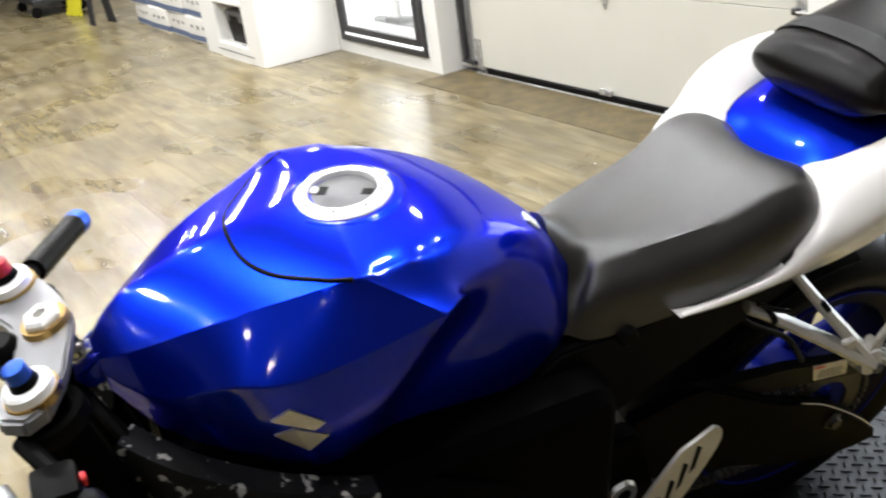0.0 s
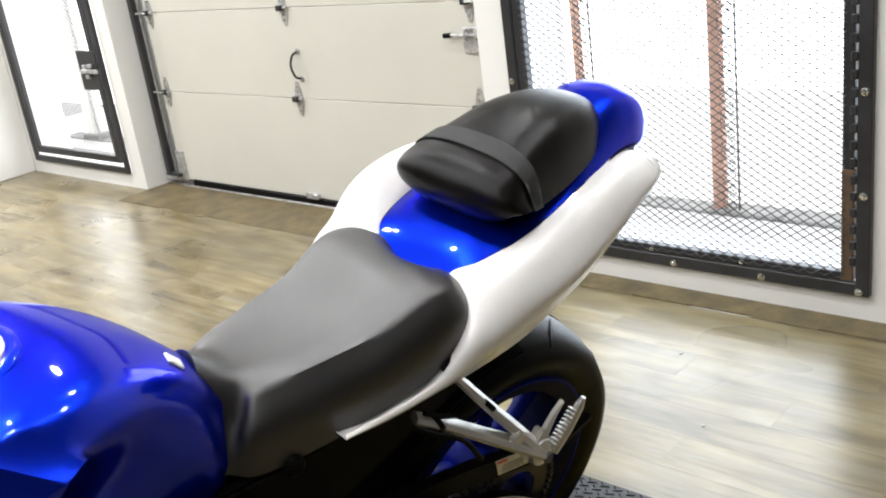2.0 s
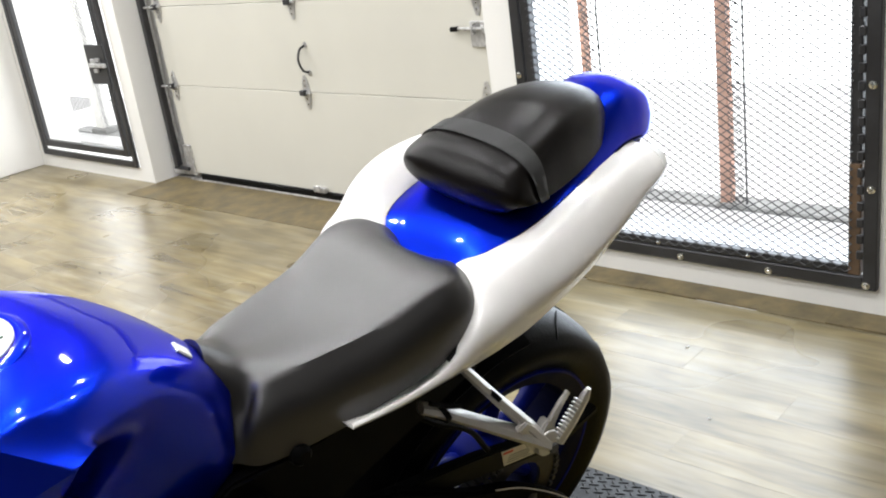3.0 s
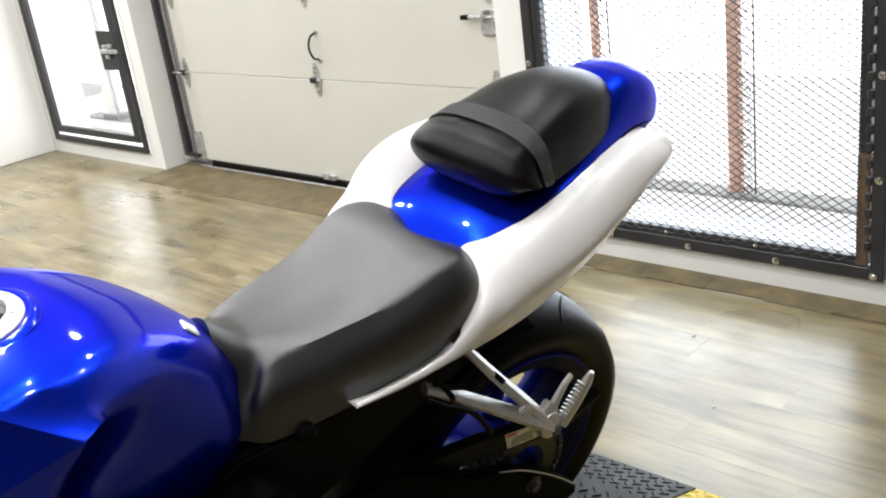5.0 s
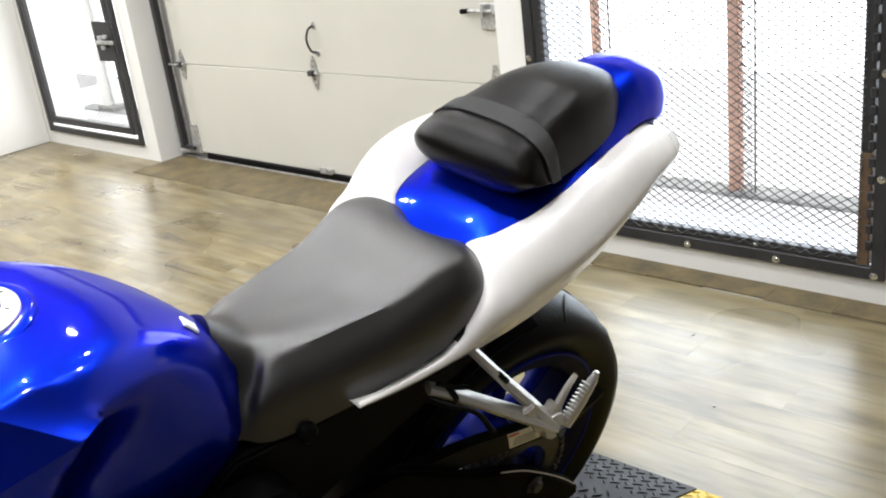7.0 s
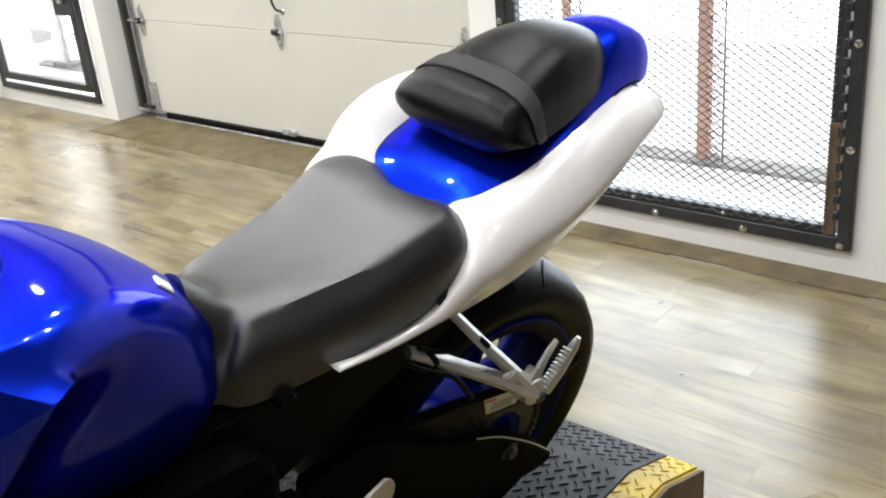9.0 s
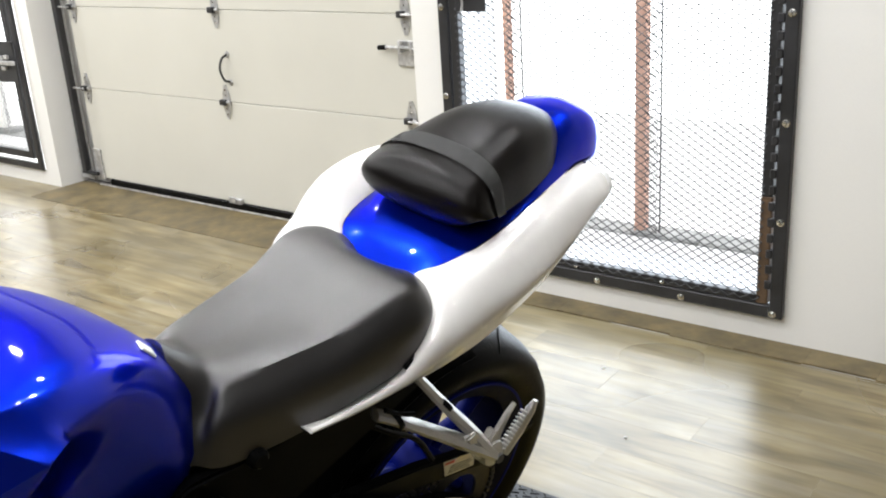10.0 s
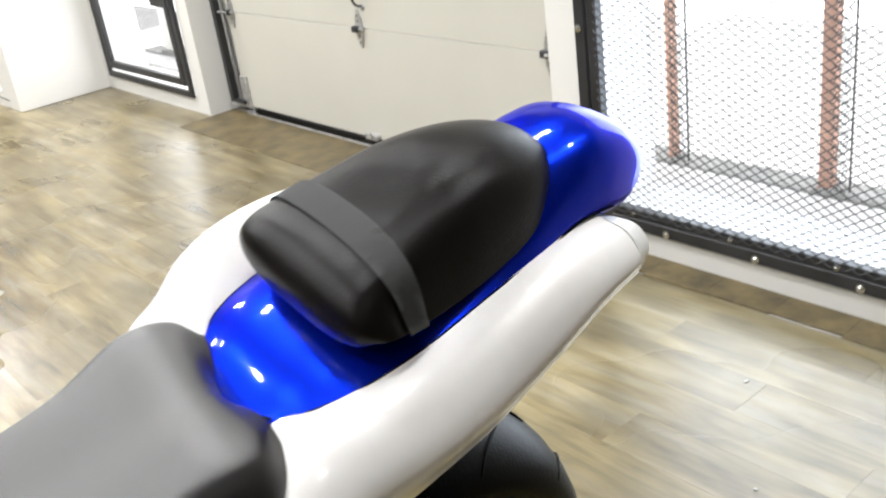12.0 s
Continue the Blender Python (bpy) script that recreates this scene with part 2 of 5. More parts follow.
# ---- mesh helpers ----
def smooth(bm, angle=None):
    for f in bm.faces:
        f.smooth = True
    if angle:
        for e in bm.edges:
            if len(e.link_faces) == 2 and e.calc_face_angle(0) > radians(angle):
                e.smooth = False
    return bm


def part(name, bm, mat, parent=None, label="", m=None, sharp=35):
    bmesh.ops.recalc_face_normals(bm, faces=bm.faces)
    smooth(bm, sharp)
    me = bpy.data.meshes.new(name)
    bm.to_mesh(me)
    bm.free()
    me.materials.append(mat)
    ob = new(name, me)
    if parent is not None:
        ob.parent = parent
    if m is not None:
        ob.matrix_basis = m
    if label:
        ob["label"] = label
    return ob


def thing(name, m=None, label="", category="", group="", kind=""):
    ob = new(name)
    ob.empty_display_size = 0.1
    if m is not None:
        ob.matrix_basis = m
    return tagged(ob, label, category, group, kind)


def add_box(bm, x0, x1, y0, y1, z0, z1, bevel=0.0, m=None, seg=1):
    r = bmesh.ops.create_cube(bm, size=1)
    vs = r["verts"]
    bmesh.ops.scale(bm, vec=(x1 - x0, y1 - y0, z1 - z0), verts=vs)
    bmesh.ops.translate(bm, vec=((x0 + x1) / 2, (y0 + y1) / 2, (z0 + z1) / 2), verts=vs)
    if bevel:
        es = list({e for v in vs for e in v.link_edges})
        res = bmesh.ops.bevel(bm, geom=es, offset=bevel, segments=seg, affect="EDGES", profile=0.6)
        vs = list({v for f in res["faces"] for v in f.verts} | {v for v in vs if v.is_valid})
    if m is not None:
        bmesh.ops.transform(bm, matrix=m, verts=vs)
    return bm


def box(x0, x1, y0, y1, z0, z1, bevel=0.0, m=None, seg=1):
    return add_box(bmesh.new(), x0, x1, y0, y1, z0, z1, bevel, m, seg)


def loft(rings, closed=True, caps=True, bm=None):
    bm = bm or bmesh.new()
    rows = [[bm.verts.new(p) for p in ring] for ring in rings]
    k = len(rows[0])
    for a, b in zip(rows, rows[1:]):
        for i in range(k if closed else k - 1):
            j = (i + 1) % k
            bm.faces.new((a[i], a[j], b[j], b[i]))
    if caps and closed:
        bm.faces.new(rows[0][::-1])
        bm.faces.new(rows[-1])
    return bm


def lathe(profile, seg=48, bm=None, m=None):
    """Turns (radius, height) pairs round the z axis; a closed profile gives a ring."""
    bm = bm or bmesh.new()
    made = []
    ring = [[bm.verts.new((r * math.cos(2 * math.pi * i / seg), r * math.sin(2 * math.pi * i / seg), h)) for r, h in profile] for i in range(seg)]
    for i in range(seg):
        a, b = ring[i], ring[(i + 1) % seg]
        for j in range(len(profile) - 1):
            bm.faces.new((a[j], b[j], b[j + 1], a[j + 1]))
        made += a
    bmesh.ops.remove_doubles(bm, verts=made, dist=1e-6)
    if m is not None:
        bmesh.ops.transform(bm, matrix=m, verts=[v for v in made if v.is_valid])
    return bm


def tube(points, r, seg=10, bm=None, squash=None):
    """A round bar along points; r is one radius or one for each point."""
    pts = [Vector(p) for p in points]
    rs = r if isinstance(r, (list, tuple)) else [r] * len(pts)
    rings, side = [], None
    for i, p in enumerate(pts):
        d = (pts[min(i + 1, len(pts) - 1)] - pts[max(i - 1, 0)]).normalized()
        if side is None:
            side = d.cross(Vector((0, 0, 1)) if abs(d.z) < 0.9 else Vector((1, 0, 0))).normalized()
        side = (side - d * side.dot(d)).normalized()
        up = d.cross(side)
        k = squash or 1.0
        rings.append([p + side * rs[i] * math.cos(2 * math.pi * j / seg) + up * rs[i] * k * math.sin(2 * math.pi * j / seg) for j in range(seg)])
    return loft(rings, bm=bm)


def spline(points, n=8):
    """Catmull-Rom through the points."""
    p = [Vector(q) for q in points]
    p = [2 * p[0] - p[1]] + p + [2 * p[-1] - p[-2]]
    out = []
    for i in range(1, len(p) - 2):
        a, b, c, d = p[i - 1:i + 3]
        for k in range(n):
            t = k / n
            out.append(0.5 * (2 * b + (c - a) * t + (2 * a - 5 * b + 4 * c - d) * t * t + (3 * b - a - 3 * c + d) * t ** 3))
    out.append(p[-2])
    return out


def plate(outline, x0, x1, bevel=0.0):
    """A flat plate in the y-z plane between x0 and x1."""
    bm = bmesh.new()
    a = [bm.verts.new((x0, y, z)) for y, z in outline]
    b = [bm.verts.new((x1, y, z)) for y, z in outline]
    bm.faces.new(a)
    bm.faces.new(b[::-1])
    for i in range(len(a)):
        j = (i + 1) % len(a)
        bm.faces.new((a[i], b[i], b[j], a[j]))
    if bevel:
        bmesh.ops.recalc_face_normals(bm, faces=bm.faces)
        bmesh.ops.bevel(bm, geom=bm.edges[:], offset=bevel, segments=2, affect="EDGES")
    return bm


# ---- setting ----
FACE_L, FACE_R = -0.15, -0.225
bm = box(-12, 7, -7.5, 1.5, -0.12, -0.004)
floor = tagged(part("floor", bm, CONCRETE), "pale oak vinyl plank floor with worn grey patches", "floor", kind="structure")

# the wall with the garage door: one block on each side of the door, with an opening in each
bm = bmesh.new()
for x0, x1, z0, z1 in ((-12, -2.745, 0, CEILING), (-1.545, -1.41, 0, CEILING), (-2.745, -1.545, 0, 0.09), (-2.745, -1.545, 2.12, CEILING)):
    add_box(bm, x0, x1, FACE_L, 0.12, z0, z1)
tagged(part("wall_north_west", bm, WALL), "white painted wall beside the garage door", "wall", kind="structure")
bm = bmesh.new()
for x0, x1, z0, z1 in ((1.41, 1.575, 0, CEILING), (2.916, 7, 0, CEILING), (1.575, 2.916, 0, 0.105), (1.575, 2.916, 2.2, CEILING)):
    add_box(bm, x0, x1, FACE_R, 0.12, z0, z1)
tagged(part("wall_north_east", bm, WALL), "white painted wall round the meshed gate", "wall", kind="structure")
tagged(part("wall_north_lintel", box(-1.41, 1.41, FACE_L, 0.12, 2.12, CEILING), WALL), "white lintel over the garage door", "wall", kind="structure")
# added unseen walls that close the room and keep reflections dark
tagged(part("wall_south", box(-12, 7, -7.6, -7.5, 0, CEILING), DIM), "plain unseen closing wall, dark to dim the bounce light", "wall", kind="structure")
tagged(part("wall_west", box(-12.1, -12, -7.5, FACE_L, 0, CEILING), DIM), "plain unseen closing wall, dark to dim the bounce light", "wall", kind="structure")
tagged(part("wall_east", box(7, 7.1, -7.5, 0.12, 0, CEILING), DIM), "plain unseen closing wall, dark to dim the bounce light", "wall", kind="structure")
tagged(part("ceiling", box(-12, 7, -7.5, 0.12, CEILING, CEILING + 0.1), CEIL), "plain pale grey painted ceiling", "ceiling", kind="structure")
tagged(part("backdrop", box(-24, 12, 2.6, 2.62, -1, 7), OUTSIDE), "bright overcast daylight outside", "sky", kind="structure")
tagged(part("threshold", box(-1.40, 1.41, -0.365, 0.0, -0.004, 0.003, 0.001), DIRTY), "worn brown boards along the garage door", "threshold", kind="structure")
bm = bmesh.new()
for i in range(24):
    x = 1.42 + i * 0.23
    add_box(bm, x, x + 0.229, -0.345 + 0.008 * math.sin(i * 2.1), FACE_R + 0.002, -0.004, 0.003)
tagged(part("trim", bm, DIRTY), "worn brown edge strip at the wall foot", "trim", kind="structure")

# outside the openings
tagged(part("gate_sill", box(1.577, 2.914, -0.21, 0.118, 0.1055, 0.112, 0.002), SILL), "pale concrete sill of the gate", "sill", kind="structure")
for x0, x1, nm in ((1.2, 3.3, "east"), (-3.2, -1.2, "west")):
    tagged(part("sill_" + nm, box(x0, x1, 0.12, 0.30, -0.1, 0.10, 0.006), SILL), "pale concrete outer sill", "sill", kind="structure")
    bm = bmesh.new()
    for i in range(7):
        w = (x1 - x0) / 7
        add_box(bm, x0 + i * w, x0 + (i + 1) * w - 0.006, 0.305 + 0.008 * math.sin(i * 3), 0.44, -0.1, 0.108 + 0.006 * math.sin(i * 5), 0.008)
    tagged(part("kerb_" + nm, bm, KERB), "rough grey concrete kerb outside", "kerb", kind="structure")
    tagged(part("pavement_" + nm, box(x0 - 1, x1 + 1, 0.45, 2.59, -0.1, 0.06), WALL), "pale bright paving outside", "pavement", kind="structure")


def expanded_mesh(width, height, dx=0.044, dz=0.028, strand=0.003, thick=0.0018):
    """Expanded metal in the x-z plane from the origin: diamonds of flat strands."""
    bm = bmesh.new()
    cols, rows = int(round(width / (dx / 2))), int(round(height / (dz / 2)))
    sx, sz = width / cols, height / rows
    for j in range(rows):
        for i in range(cols):
            up = (i + j) % 2 == 0
            a = Vector((i * sx, 0.0, (j if up else j + 1) * sz))
            b = Vector(((i + 1) * sx, 0.0, (j + 1 if up else j) * sz))
            d = (b - a).normalized()
            n = Vector((-d.z, 0, d.x)) * strand * 0.5
            # each strand leans out of the sheet, as the stretched metal does
            t = Vector((0, thick, 0))
            lean = Vector((0, strand * 0.2, 0))
            p = [a - n - lean, b - n - lean, b + n + lean, a + n + lean]
            f = [bm.verts.new(q) for q in p]
            g = [bm.verts.new(q + t) for q in p]
            bm.faces.new(f)
            bm.faces.new(g[::-1])
            bm.faces.new((f[0], g[0], g[1], f[1]))
            bm.faces.new((f[2], g[2], g[3], f[3]))
    return bm


def bar_frame(x0, x1, y0, y1, z0, z1, w, mats, parent, names=("frame_bar",)):
    """Four bars round an opening; mats for left, right, bottom and top."""
    for i, (a, b, c, d) in enumerate(((x0, x0 + w, z0, z1), (x1 - w, x1, z0, z1), (x0 + w, x1 - w, z0, z0 + w), (x0 + w, x1 - w, z1 - w, z1))):
        part("frame_bar", box(a, b, y0, y1, c, d, 0.003), mats[i], parent)


def flush_bolt(parent, x, y, z, r=0.009):
    # a domed head that looks towards -y
    part("bolt", lathe([(0, 0.009), (r * 0.6, 0.008), (r, 0.003), (r * 1.45, 0.002), (r * 1.45, -0.002), (0, -0.002)], 14, m=Matrix.Translation((x, y, z)) @ Matrix.Rotation(radians(90), 4, "X")), BRIGHT, parent)


S4 = (STEEL_BLACK,) * 4
gate = thing("mesh_gate", label="black steel gate with expanded metal mesh and bolted frame", category="security gate")
bar_frame(1.563, 2.928, -0.255, -0.2255, 0.096, 2.23, 0.044, S4, gate)
part("leaf_stile", box(1.612, 1.652, -0.25, -0.215, 0.142, 2.18, 0.003), STEEL_BLACK, gate)
part("leaf_stile", box(2.837, 2.874, -0.25, -0.215, 0.52, 2.18, 0.003), STEEL_BLACK, gate)
part("leaf_stile", box(2.836, 2.875, -0.251, -0.214, 0.142, 0.519, 0.003), STEEL_RUST, gate, "rust stained foot of the steel stile")
part("leaf_rail", box(1.652, 2.837, -0.25, -0.215, 0.142, 0.172, 0.003), STEEL_BLACK, gate)
part("leaf_rail", box(1.652, 2.837, -0.25, -0.215, 2.14, 2.18, 0.003), STEEL_BLACK, gate)
part("mesh_panel", expanded_mesh(1.206, 2.0), STEEL_BLACK, gate, "black expanded metal mesh", Matrix.Translation((1.643, -0.2555, 0.152)), 80)
for x in (1.905, 2.236, 2.570, 2.896):
    flush_bolt(gate, x, -0.256, 0.113)
for x in (1.77, 2.145, 2.495):
    flush_bolt(gate, x, -0.252, 0.156, 0.006)
for z in (0.43, 0.76, 1.1, 1.43, 1.76):
    flush_bolt(gate, 2.907, -0.256, z + 0.01)
    flush_bolt(gate, 1.582, -0.256, z + 0.01)
for z in [0.2 + 0.055 * k for k in range(30)]:
    part("weld_clip", box(2.863, 2.885, -0.258, -0.235, z, z + 0.03, 0.003), STEEL_BLACK, gate)
part("lock_plate", box(1.655, 1.79, -0.262, -0.2585, 1.095, 1.265, 0.001), STEEL_BLACK, gate, "dark steel lock plate")
part("latch", box(1.595, 1.70, -0.292, -0.264, 1.175, 1.205, 0.004), ZINC, gate, "zinc slide latch")
part("latch_keeper", box(1.58, 1.608, -0.29, -0.256, 1.15, 1.23, 0.004), STEEL_BLACK, gate)
part("padlock_shackle", tube(spline([(1.69, -0.282, 1.17), (1.70, -0.282, 1.13), (1.695, -0.282, 1.095)]), 0.005), ZINC, gate)
part("padlock", box(1.675, 1.71, -0.294, -0.2625, 1.16, 1.21, 0.006, seg=2), ZINC, gate)

gate2 = thing("side_gate", label="black steel framed gate with mesh before a bright opening", category="security gate")
bar_frame(-2.745, -1.548, -0.172, -0.15, 0.092, 2.14, 0.04, S4, gate2)
for a, b, c, d in ((-2.70, -2.655, 0.155, 2.07), (-1.665, -1.62, 0.155, 2.07), (-2.655, -1.665, 0.155, 0.2), (-2.655, -1.665, 2.025, 2.07)):
    part("leaf_bar", box(a, b, -0.17, -0.14, c, d, 0.003), STEEL_BLACK, gate2)
part("mesh_panel", expanded_mesh(1.0, 1.85, strand=0.0018, thick=0.001), STEEL_BLACK, gate2, "thin black expanded mesh", Matrix.Translation((-2.66, -0.135, 0.19)), 80)
part("lock_plate", box(-1.80, -1.59, -0.184, -0.171, 0.62, 0.86, 0.002), STEEL_BLACK, gate2, "dark steel lock plate")
part("latch", box(-1.76, -1.585, -0.205, -0.185, 0.725, 0.75, 0.004), ZINC, gate2, "zinc slide latch")
for x, z in ((-1.72, 0.765), (-1.66, 0.77), (-1.70, 0.705)):
    part("latch_lug", box(x - 0.022, x + 0.022, -0.2, -0.185, z - 0.012, z + 0.012, 0.003), ZINC, gate2)

# posts outside
def outside_post(x, w, label):
    p = thing("outside_post", label=label, category="post", group="posts outside the openings")
    part("shaft", box(x, x + w, 0.34, 0.39, 0.10, 3.2, 0.005), REDWOOD, p)
    part("edge_bar", box(x + w + 0.064, x + w + 0.070, 0.345, 0.353, 0.10, 3.2, 0.001), STEEL_BLACK, p)
    part("mesh_strip", expanded_mesh(0.06, 3.0, 0.03, 0.026, 0.003), STEEL_BLACK, p, m=Matrix.Translation((x + w + 0.004, 0.33, 0.11)), sharp=80)


outside_post(2.096, 0.047, "reddish post with a dark mesh edge outside")
outside_post(1.462, 0.024, "pale reddish post with a dark mesh edge outside")

pale = thing("outside_column", label="pale painted column outside the side gate", category="post")
part("shaft", box(-2.90, -2.79, 0.34, 0.43, 0.1, 3.2, 0.006), WALL, pale)
part("mesh_strip", expanded_mesh(0.05, 3.0, 0.03, 0.026, 0.002), STEEL_BLACK, pale, m=Matrix.Translation((-2.785, 0.35, 0.11)), sharp=80)
part("base", box(-2.93, -2.72, 0.315, 0.45, 0.1, 0.135, 0.01, seg=2), KERB, pale)

# ---- garage door ----
door = thing("garage_door", label="closed cream sectional garage door with steel hinges", category="garage door")
edges = (0.045, 0.585, 1.045, 1.505, 2.11)
for z0, z1 in zip(edges, edges[1:]):
    part("panel", box(-1.24, 1.35, 0.0, 0.045, z0 + 0.0013, z1 - 0.0013, 0.002), DOOR, door)


def hinge(x, z, roller=0):
    bm = bmesh.new()
    # two pointed leaves and a knuckle
    for s in (1, -1):
        pts = [(-0.028, 0.004), (0.028, 0.004), (0.024, 0.04), (0.008, 0.088), (-0.008, 0.088), (-0.024, 0.04)]
        a = [bm.verts.new((x + px, -0.002, z + s * pz)) for px, pz in pts]
        b = [bm.verts.new((x + px * 0.92, -0.007, z + s * pz)) for px, pz in pts]
        bm.faces.new(a)
        bm.faces.new(b[::-1])
        for i in range(6):
            j = (i + 1) % 6
            bm.faces.new((a[i], b[i], b[j], a[j]))
    ob = part("hinge", bm, ZINC, door, "zinc plated steel hinge")
    part("knuckle", tube([(x - 0.034, -0.013, z), (x + 0.034, -0.013, z)], 0.0085, 10), ZINC, ob)
    part("knuckle_bracket", box(x - 0.03, x + 0.012, -0.032, -0.008, z - 0.014, z + 0.014, 0.004), STEEL_BLACK, ob)
    for dz in (0.035, -0.035, 0.062, -0.062):
        bolt_m = Matrix.Translation((x, -0.008, z + dz)) @ Matrix.Rotation(radians(90), 4, "X")
        part("screw", lathe([(0, 0.004), (0.004, 0.003), (0.006, 0.0), (0, 0)], 8, m=bolt_m), BRIGHT, ob)
    if roller:
        part("roller_stem", tube([(x, -0.03, z), (x + 0.1 * roller, -0.03, z)], 0.006, 8), ZINC, ob)


for z in (0.585, 1.045, 1.505):
    hinge(0.0, z)
    hinge(-1.187, z, -1)
    hinge(1.2, z, 1)
hd = part("pull_handle", tube(spline([(0.045, -0.004, 0.825), (0.04, -0.035, 0.81), (0.035, -0.05, 0.76), (0.04, -0.035, 0.705), (0.045, -0.004, 0.69)], 6), 0.006, 10), STEEL_BLACK, door, "black curved pull handle")
for z in (0.828, 0.686):
    part("handle_foot", lathe([(0, 0.006), (0.012, 0.006), (0.016, 0), (0, 0)], 14, m=Matrix.Translation((0.046, -0.001, z)) @ Matrix.Rotation(radians(90), 4, "X")), ZINC, hd)
sl = part("slide_bolt", box(1.155, 1.30, -0.018, -0.002, 0.825, 0.935, 0.004), ZINC, door, "zinc slide bolt")
part("bolt_rod", tube([(1.095, -0.026, 0.905), (1.36, -0.026, 0.905)], 0.008, 10), ZINC, sl)
for bx in (1.185, 1.245):
    part("bolt_staple", tube(spline([(bx, -0.016, 0.885), (bx, -0.04, 0.89), (bx, -0.04, 0.922), (bx, -0.016, 0.928)], 4), 0.005, 8), ZINC, sl)
part("bolt_knob", tube([(1.062, -0.03, 0.903), (1.10, -0.028, 0.905)], 0.011, 10), BLACK, sl)
part("bottom_seal", box(-1.12, 1.35, -0.012, 0.04, 0.004, 0.046, 0.006), RUBBER, door, "black rubber bottom seal")
part("seal_rail", box(-1.22, 1.35, -0.018, -0.0125, 0.0, 0.012, 0.001), ZINC, door)
br = part("lift_bracket", box(-0.06, 0.03, -0.03, -0.003, 0.046, 0.075, 0.004), ZINC, door, "small zinc bracket")
part("bracket_tab", box(-0.05, 0.0, -0.038, -0.031, 0.055, 0.085, 0.002), ZINC, br)
cb = part("corner_bracket", box(-1.25, -1.17, -0.012, -0.001, 0.04, 0.22, 0.002), ZINC, door, "zinc corner bracket")
part("bracket_roller", tube([(-1.2, -0.03, 0.075), (-1.34, -0.03, 0.075)], 0.012, 10), STEEL_BLACK, cb)
track = thing("door_track", label="grey steel vertical track of the garage door", category="door track")
part("rail", box(-1.325, -1.285, -0.05, -0.012, 0.09, 2.1, 0.004), STEEL_BLACK, track)
part("angle", box(-1.4, -1.33, 0.02, 0.028, 0.04, 2.1, 0.002), ZINC, track)
part("foot_bracket", box(-1.40, -1.27, -0.011, -0.004, 0.03, 0.26, 0.002), ZINC, track)
for z in (0.07, 0.2):
    flush_bolt(track, -1.36, -0.012, z, 0.009)
tagged(part("door_jamb", box(-1.4095, 1.4095, 0.05, 0.11, 0, 2.12), WALL), "backing behind the garage door", "jamb", kind="structure")

# ---- the platform under the motorcycle ----
PLAT_Z = 0.195
platform = thing("wheel_platform", label="black diamond plate platform with yellow painted edge and ramp", category="platform")
RAMP0, RAMP1, LOW = -1.745, -1.582, 0.138
prof = [(-4.6, 0.0), (-4.6, PLAT_Z), (RAMP0, PLAT_Z), (RAMP1, LOW), (RAMP1, 0.0)]
part("deck", plate(prof, 2.25, 2.985, 0.0), MATBLACK, platform)
part("yellow_edge", plate([(y, z + 0.001) for y, z in prof], 2.9855, 3.067, 0.006), YELLOW, platform, "scuffed safety yellow edge strip")
part("skirt", plate([(y, z - 0.006) for y, z in prof[1:4]] + [(RAMP1, 0.001), (-4.6, 0.001)], 3.0675, 3.076, 0.0), PLYWOOD, platform, "raw plywood side of the platform")


def lugs(bm, y0, y1, flat):
    """Raised diamond-plate lugs between y0 and y1, in rows that alternate in direction."""
    slope = 0.0 if flat else (LOW - PLAT_Z) / (RAMP1 - RAMP0)
    y = y0
    row = 0
    while y < y1:
        x = 2.27 + (0.0 if row % 2 else 0.0173)
        while x < 3.056:
            if not 2.972 < x < 2.998:
                ang = radians(45 if row % 2 else -45)
                z = PLAT_Z + (y - RAMP0) * slope if not flat else PLAT_Z
                top = 0.0015 if x > 2.985 else 0.0
                d = Vector((math.cos(ang), math.sin(ang), math.sin(ang) * slope))
                w = Vector((-math.sin(ang), math.cos(ang), math.cos(ang) * slope))
                c = Vector((x, y, z + 0.0003 + top))
                base = [c + d * 0.0125, c + w * 0.0034, c - d * 0.0125, c - w * 0.0034]
                peak = [c + d * 0.009 + Vector((0, 0, 0.0022)), c - d * 0.009 + Vector((0, 0, 0.0022))]
                b = [bm[x > 2.985].verts.new(q) for q in base]
                p = [bm[x > 2.985].verts.new(q) for q in peak]
                k = bm[x > 2.985]
                k.faces.new((b[0], b[1], p[0]))
                k.faces.new((b[1], b[2], p[1], p[0]))
                k.faces.new((b[2], b[3], p[1]))
                k.faces.new((b[3], b[0], p[0], p[1]))
            x += 0.0347
        y += 0.0173
        row += 1


pair = [bmesh.new(), bmesh.new()]
lugs(pair, -2.6, RAMP0 - 0.01, True)
lugs(pair, RAMP0 + 0.012, RAMP1 - 0.01, False)
for b, m, lab in ((pair[0], MATBLACK, "raised diamond lugs"), (pair[1], YELLOW, "yellow raised lugs")):
    tagged(part("tread_field", b, m, platform, lab, sharp=80), kind="stuff")

# ---- motorcycle ----
BIKE = Matrix.Translation((2.796, -2.11, 0.12)) @ pose(0, 0, 0, 0, 0, -8.5) @ pose(0, 0, 0, 0, 11, 0)
bike = thing("motorcycle", BIKE, "blue and white sport motorcycle leaning on a platform", "motorcycle")
ALONG = Matrix.Rotation(radians(90), 4, "Y")
AXLE = Vector((0, 0.03, 0.366))
# the wheels stand a little more aslant than the bodywork
TILT = Matrix.Translation((0, 0, 0.95)) @ pose(0, 0, 0, 0, 6.5, 0) @ Matrix.Translation((0, 0, -0.95))


